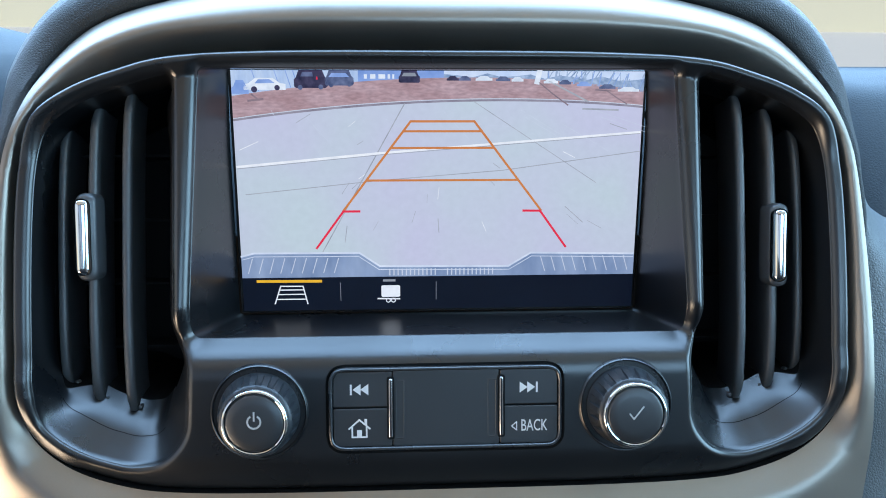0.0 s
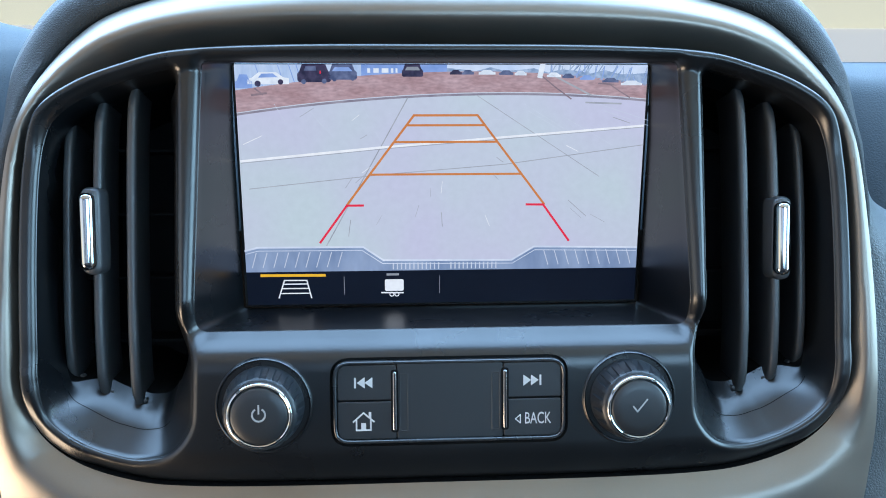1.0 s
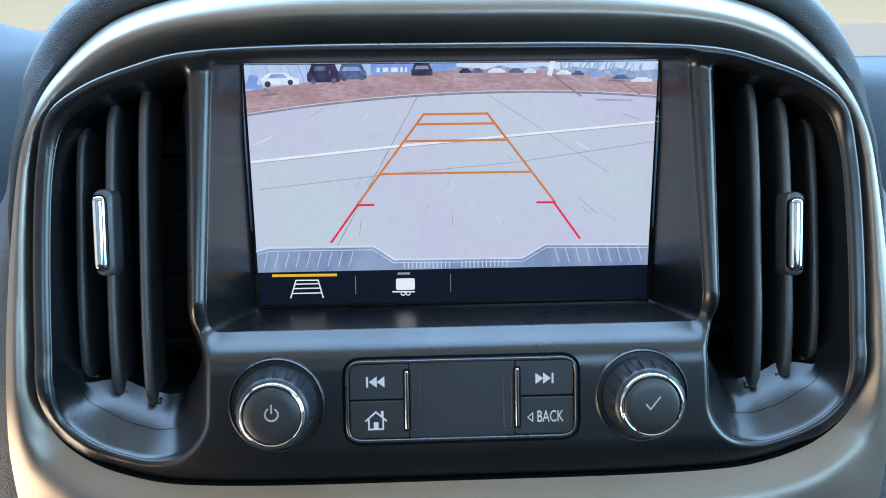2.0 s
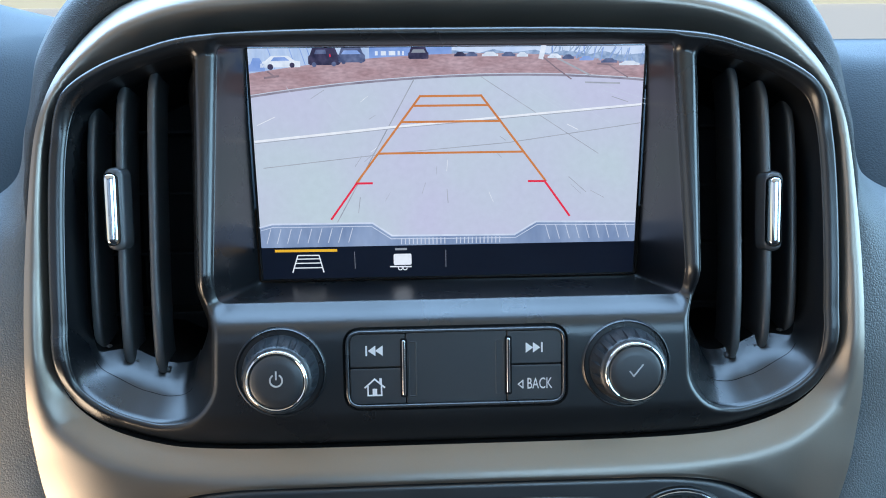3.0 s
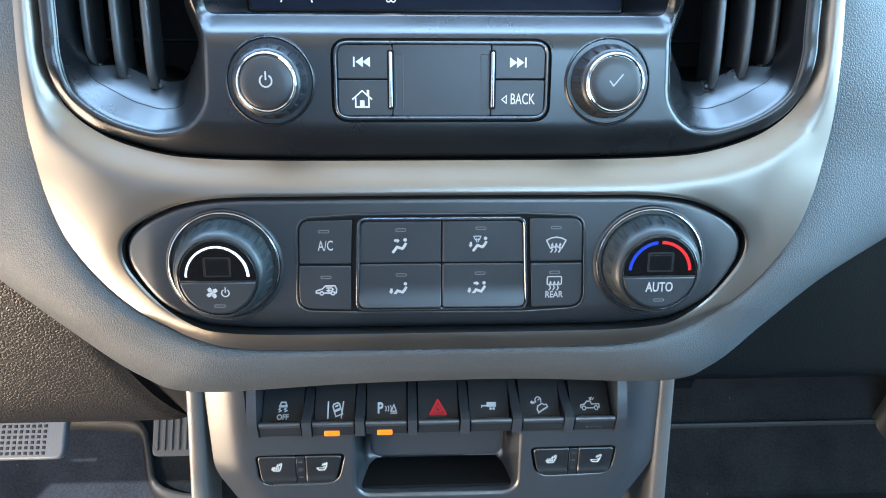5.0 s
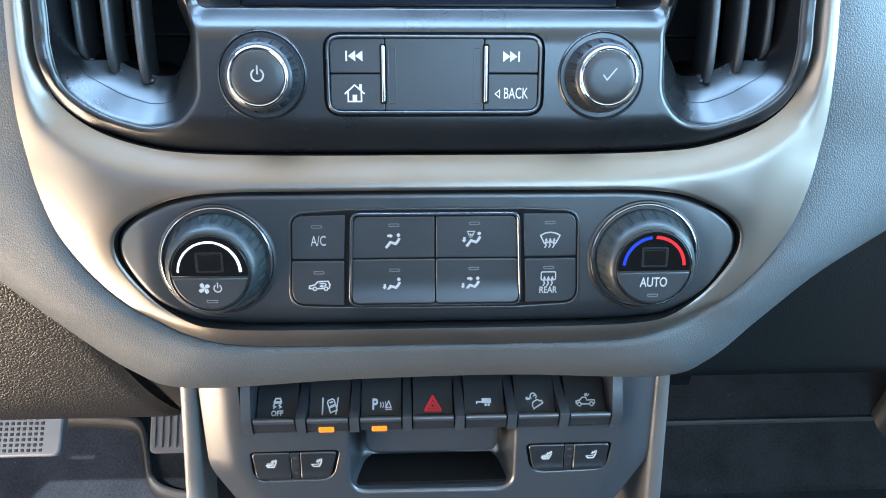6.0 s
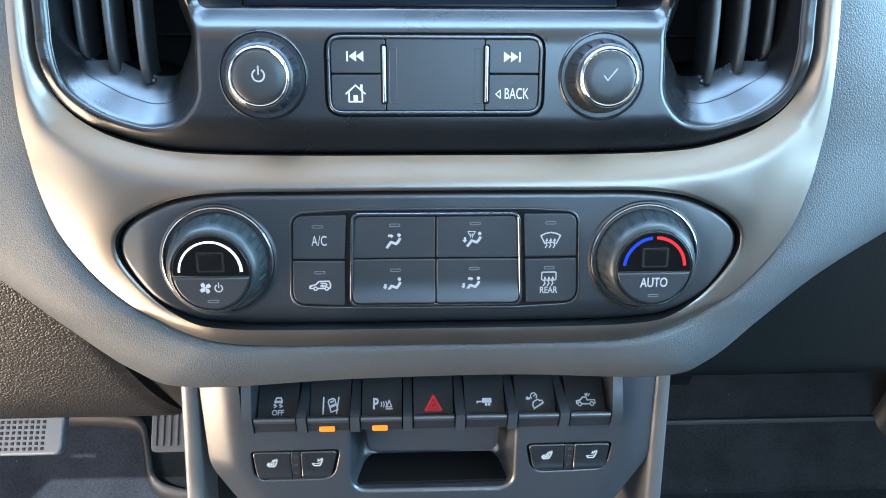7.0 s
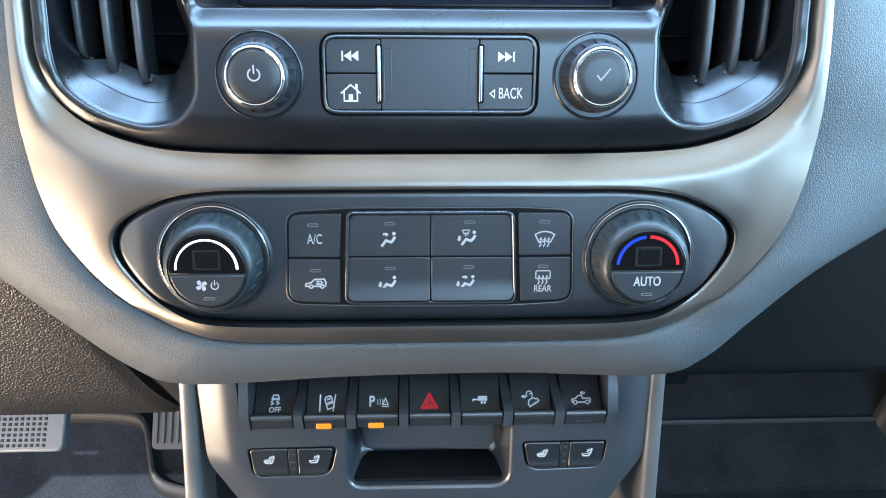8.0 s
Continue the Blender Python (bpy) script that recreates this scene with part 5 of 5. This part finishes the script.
mark("parking_symbol", deepen([q for k in range(3) for q in stroke(arc(-2.2 + k * 1.1, 0, 2.0 + 0.3 * k, -35, 35, 6), 0.5)] + stroke([(2.6, -1.4), (4.0, 2.0), (5.4, -1.4)], 0.6, True) + stroke([(2.3, -2.4), (5.7, -2.4)], 0.6), 1.3), BRIGHT_PRINT, switches[2], on_key(2))
tri = [(-5.0, -3.6), (5.0, -3.6), (0, 4.3)]
mark("hazard_symbol", deepen(stroke([(x * 0.86, y * 0.86 - 0.1) for x, y in tri], 1.3, True) + stroke([(x * 0.36, y * 0.36 - 0.6) for x, y in tri], 0.8, True), 1.4), RED_PRINT, switches[3], on_key(3))
mark("trailer_symbol", deepen([[(-1.2, -0.2), (4.0, -0.2), (4.0, 2.2), (-1.2, 2.2)], [(-4.4, 0.1), (-1.0, 0.1), (-1.0, 0.8), (-4.4, 0.8)], circle(0.72, 12, 0.9, -1.0), circle(0.72, 12, 2.6, -1.0), [(-4.4, -0.5), (-3.8, -0.5), (-3.8, 0.5), (-4.4, 0.5)]], 1.4), BRIGHT_PRINT, switches[4], on_key(4))
tilt = math.radians(30)
hill_car = [(x * math.cos(tilt) - y * math.sin(tilt) + 1.4, x * math.sin(tilt) + y * math.cos(tilt) - 1.2) for x, y in [(-3.0, -1.0), (3.0, -1.0), (3.0, 0.4), (1.9, 0.7), (1.2, 2.0), (-1.7, 2.0), (-3.0, 0.6)]]
mark("hill_symbol", deepen(stroke(hill_car, 0.65, True) + stroke([(-1.0, -4.0), (4.4, -0.9)], 0.6) + stroke(arc(-0.6, 2.9, 1.7, -40, 220, 14), 0.6) + arrow(-3.9, 1.8, 180) + stroke([(-0.6, 2.9), (0.3, 3.5)], 0.5), 1.3), BRIGHT_PRINT, switches[5], on_key(5))
mark("cargo_symbol", deepen(stroke([(-5.2, -1.6), (-5.2, -0.2), (-3.0, 0.3), (-1.6, 1.7), (0.6, 1.7), (0.9, 0.3), (5.2, 0.3), (5.2, -1.4), (4.2, -1.6)], 0.65) + stroke([(-2.2, -1.7), (2.4, -1.7)], 0.65)
     + stroke(circle(1.0, 12, -3.5, -1.7), 0.55, True) + stroke(circle(1.0, 12, 3.4, -1.7), 0.55, True) + [[(0.0, 2.3), (1.2, 2.3), (1.8, 4.0), (-0.2, 3.6)]] + stroke([(1.8, 2.5), (2.6, 3.4)], 0.6), 1.35), BRIGHT_PRINT, switches[6], on_key(6))

# ---------------------------------------------------------------- console side rails
for side in (-1, 1):
    rail = thing("console_rail", LOW, "grey satin rail along the edge of the lower console", "console trim", "console rails")
    rows = []
    for k in range(15):
        y = 60 - 14 * k
        c = side * (125.2 - 0.075 * (y - 8)) if side < 0 else side * (123.0 - 0.055 * (y - 8))
        w = 4.4 + 0.006 * (8 - y)
        rows.append([(c + px * w, y, pz) for px, pz in ((-1, -75), (-1, -7), (-0.85, -4.6), (-0.5, -3.6), (0.5, -3.6), (0.85, -4.6), (1, -7), (1, -75))])
    build("rail", *rows_mesh(rows, closed=True, cap_first=True, cap_last=True), RAIL, rail, angle=50)
    build("console_side", *slab(rpoly([(-60, -160, 2), (60, -160, 2), (60, 60, 2), (-60, 60, 2)]), -1.5, 1.5, 0.4), DARKPAD, rail, at=off(side * 128, 0, -95, 0, 90 * 1, 0))

# ---------------------------------------------------------------- rest of the dashboard, footwells and cabin (metres)
def m_build(name, verts, faces, mat, parent=None, label="", smooth=True, angle=40):
    return build(name, [(x / MM, y / MM, z / MM) for x, y, z in verts], faces, mat, parent, label, smooth=smooth, angle=angle)


def surface(fn, nu, nv):
    """A grid of quads from fn(s, t), s and t from 0 to 1."""
    verts = [fn(i / nu, j / nv) for i in range(nu + 1) for j in range(nv + 1)]
    faces = [(i * (nv + 1) + j, (i + 1) * (nv + 1) + j, (i + 1) * (nv + 1) + j + 1, i * (nv + 1) + j + 1) for i in range(nu) for j in range(nv)]
    return verts, faces


def box(x0, y0, z0, x1, y1, z1):
    v = [(x, y, z) for x in (x0, x1) for y in (y0, y1) for z in (z0, z1)]
    return v, [(0, 1, 3, 2), (4, 6, 7, 5), (0, 4, 5, 1), (2, 3, 7, 6), (0, 2, 6, 4), (1, 5, 7, 3)]


def top_z(x, y):
    hump = 0.055 * math.exp(-((x + 0.40) / 0.17) ** 2) * math.exp(-((y - 0.44) / 0.10) ** 2)
    return 0.853 + hump - 0.020 * max(0, (0.43 - y) / 0.1) ** 2 - 0.05 * (y - 0.45)


def mid(x):
    k = min(max((0.205 - abs(x)) / 0.03, 0), 1)               # set back behind the vents
    return k * k * (3 - 2 * k)


def top_pt(s, t):
    x = -0.80 + 1.6 * s
    if t < 0.3:                                                # the rolled front edge, above the side pads
        u = t / 0.3
        y = 0.306 + 0.10 * mid(x) + 0.058 * u
        return (x, y, top_z(x, 0.364) - 0.085 * (1 - u) ** 1.25)
    y0 = 0.364 + 0.10 * mid(x)
    y = y0 + (0.934 - y0) * (t - 0.3) / 0.7
    return (x, y, top_z(x, y))


dash_top = m_build("dash_top", *surface(top_pt, 80, 44), DASHTOP, None, angle=80)
tagged(dash_top, "grey grained dashboard top under the windshield", "dashboard", kind="structure")

knee = thing("knee_panel", pose(0, 0, 0), "dark grained vinyl knee panel below the dashboard pad", "trim panel")


def knee_pt(s, t):
    s = 1 - (1 - s) ** 1.8
    edge = -0.190 + 0.030 * max(0.0, (t - 0.45) / 0.47) ** 1.4         # the seam bends towards the console
    x = -0.80 + (0.80 + edge) * s
    z = 0.64 - 0.161 * t
    roll, under = max(0, t - 0.72) / 0.28, max(0, t - 0.91) / 0.09
    lip = max(0, s - 0.984) / 0.016
    return (x, 0.296 + 0.036 * t + 0.013 * roll * roll + 0.035 * under * under + 0.004 * lip ** 2, z)


def knee_seam(s, t):
    x, y, z = knee_pt(1.0, t)
    return (x + 0.0024 * s, y + 0.009 * s ** 0.5, z)


m_build("knee_face", *surface(knee_pt, 48, 40), KNEE, knee)
m_build("knee_seam", *surface(knee_seam, 6, 40), BLACK, knee, "dark gap along the edge of the panel")
m_build("knee_return", *surface(lambda s, t: (-0.80 + 0.635 * s, 0.379 + 0.10 * t, 0.485 + 0.01 * t), 20, 4), KNEE, knee)


def knee_end(s, t):
    x, y, z = knee_pt(1.0, t)
    return (x + 0.0016 + (-0.128 - x) * s, 0.302 + 0.036 * t + 0.004 * s + 0.004 * (1 - s) ** 12, z + 0.006 * t * s)


m_build("knee_end", *surface(knee_end, 16, 24), SMOOTH_VINYL, knee, "smooth dark filler beside the console")

glove = thing("glove_box", pose(0, 0, 0), "dark grained glove box below the passenger dashboard", "glove box")


def glove_pt(s, t):
    roll = max(0, t - 0.86) / 0.14
    return (0.165 + 0.64 * s, 0.335 + 0.026 * t + 0.034 * roll * roll, 0.66 - 0.176 * t - 0.006 * math.sin(roll * math.pi / 2))


m_build("glove_face", *surface(glove_pt, 40, 32), GLOVE, glove)
m_build("glove_return", *surface(lambda s, t: (0.165 + 0.64 * s, 0.395 + 0.20 * t, 0.478 + 0.03 * t), 20, 4), BLACK, glove)
m_build("glove_end", *surface(lambda s, t: (0.134 + 0.06 * s - 0.02 * t * (1 - s), 0.345 + 0.030 * t, 0.62 - 0.142 * t), 8, 10), BLACK, glove, "smooth dark filler beside the console")
kick = thing("kick_panel_trim", pose(0.680, 0.665, 0.165), "dark grey plastic trim post in the passenger footwell", "trim panel")
m_build("post", *surface(lambda s, t: (-0.035 + 0.05 * math.cos(math.pi * s) - 0.02 * (1 - t) ** 2, -0.03 * math.sin(math.pi * s), 0.10 * t), 16, 8), KICK, kick)

# floor of the cabin, toe boards and mats
def floor_z(y):
    return 0.12 + max(0.0, y - 0.60) * 1.05


cabin_floor = m_build("floor", *surface(lambda s, t: (-0.80 + 1.6 * s, -0.9 + 1.85 * t, floor_z(-0.9 + 1.85 * t)), 16, 60), CARPET)
tagged(cabin_floor, "charcoal carpet on the cabin floor and toe board", "floor", kind="structure")


def mat_thing(outline, label):
    mt = thing("floor_mat", pose(0, 0, 0), label, "floor mat", "floor mats")
    c = np.asarray(outline) * 1000
    def lay(p, h):
        return [(x, y, floor_z(y / 1000) * 1000 + h) for x, y in p]
    d = sheet(c, [], lambda p: np.array([floor_z(y / 1000) * 1000 + 6 for y in p[:, 1]]), 25.0, (3, 8, 14))
    # passenger mat takes the darker carpet, its footwell's shade put into the colour
    build("mat_carpet", d[0], d[1], MAT if label[:8] == "charcoal" else CARPET, mt)
    low = label[:8] != "charcoal"
    rows = [lay(c, 0), lay(c, 5), lay(inset(c, 2), 8), lay(inset(c, 4), 8), lay(inset(c, 5), 4)] if low else [lay(c, 0), lay(c, 9), lay(inset(c, 1.5), 13.5), lay(inset(c, 5), 16), lay(inset(c, 8.5), 14), lay(inset(c, 10.5), 9), lay(inset(c, 11), 4)]
    build("mat_edge", *rows_mesh(rows), RUBBER, mt, "black rubber edge", angle=50)
    return mt


mat_thing(even(spline([(-0.68, -0.05), (-0.30, -0.05), (-0.215, 0.0), (-0.215, 0.45), (-0.215, 0.575), (-0.235, 0.604), (-0.290, 0.611), (-0.318, 0.620), (-0.327, 0.642), (-0.337, 0.664), (-0.368, 0.674), (-0.50, 0.676), (-0.68, 0.670), (-0.71, 0.60), (-0.71, 0.02)], 12), 300), "charcoal carpet floor mat with raised rubber edge")
mat_thing(rpoly([(0.22, -0.05, 0.05), (0.70, -0.05, 0.05), (0.70, 0.66, 0.05), (0.22, 0.66, 0.05)]), "dark carpet floor mat in the passenger footwell")

# pedals
brake = thing("brake_pedal", pose(-0.394, 0.52, 0.335, 48), "grey brake pedal with dark squares for the pad's holes", "pedal")
build("pad", *slab(rect(-52, -36, 50, 30, 9), -6, 4, 2.5), PEDAL, brake)
# dark raised squares stand for the shaded holes of the pad
first_hole = build("hole_square", *slab(rect(-1.5, -1.45, 1.5, 1.45, 0.4, 2), 3.5, 4.6, 0.3), RUBBER, brake, at=off(-47, -30, 0))
for i in range(15):
    for j in range(12):
        if i + j:
            st = new("hole_square", first_hole.data)
            st.parent = brake
            st.matrix_basis = off(-47 + i * 5.6, -30 + j * 5.0, 0)
m_build("arm", *box(-0.012, 0.02, -0.012, 0.012, 0.04, -0.008 + 0.25), RUBBER, brake)
gas = thing("accelerator_pedal", pose(-0.250, 0.545, 0.328, 52), "grey accelerator pedal with ribbed pad", "pedal")
build("pad", *slab(rect(-20, -48, 20, 48, 6), -6, 3, 2), GAS, gas)
for i in range(5):
    build("rib", *slab(rect(-15 + i * 7 - 1.4, -42, -15 + i * 7 + 1.4, 42, 1.2, 3), 2.5, 4.6, 0.6), GAS, gas)

# closing the cabin: doors, roof, rear wall, windshield surround
def panel(name, b, mat, label, cat):
    ob = m_build(name, *box(*b), mat, None, smooth=False)
    return tagged(ob, label, cat, kind="structure")


panel("wall_left_rear", (-0.88, -0.90, 0.05, -0.82, -0.72, 1.40), TRIM, "grey cabin side trim behind the open door", "wall")
panel("wall_left_front", (-0.88, 0.32, 0.05, -0.82, 0.95, 0.86), TRIM, "grey kick panel in front of the open door", "wall")
panel("wall_left_sill", (-0.88, -0.72, 0.02, -0.82, 0.32, 0.11), TRIM, "grey door sill trim", "wall")
panel("wall_left_upper", (-0.88, -0.72, 1.24, -0.82, 0.95, 1.40), TRIM, "grey cabin side rail above the door", "wall")
panel("wall_right_lower", (0.82, -0.90, 0.05, 0.88, 0.95, 0.74), TRIM, "grey cabin side trim below the window", "wall")
panel("wall_right_upper", (0.82, -0.90, 1.26, 0.88, 0.95, 1.40), TRIM, "grey cabin side rail above the window", "wall")
panel("wall_right_pillar", (0.82, -0.90, 0.74, 0.88, -0.72, 1.26), TRIM, "grey door pillar trim", "wall")
# unseen dark walls added behind the camera to shape reflections in the trim
panel("wall_rear_lower", (-0.88, -0.96, 0.05, 0.88, -0.90, 0.98), REAR, "plain dark unseen wall added behind the cabin", "wall")
panel("wall_rear_upper", (-0.88, -0.96, 1.28, 0.88, -0.90, 1.40), REAR, "plain dark unseen strip added above the rear opening", "wall")
panel("ceiling", (-0.88, -0.96, 1.40, 0.88, 0.13, 1.44), HEADLINER, "pale beige cabin headliner", "ceiling")
panel("wall_front", (-0.88, 0.95, -0.1, 0.88, 1.0, 0.80), BLACK, "black firewall behind the dashboard", "wall")

# outside
ground = m_build("ground", [(-400, -400, -0.55), (400, -400, -0.55), (400, 400, -0.55), (-400, 400, -0.55)], [(0, 1, 2, 3)], CONCRETE, None, smooth=False)
tagged(ground, "pale sunlit concrete lot around the car", "ground", kind="structure")
far = m_build("backdrop_building", *box(-300, 135, -0.55, 300, 140, 14), WALL, None, smooth=False)
tagged(far, "long cream building beyond the lot", "building", kind="structure")
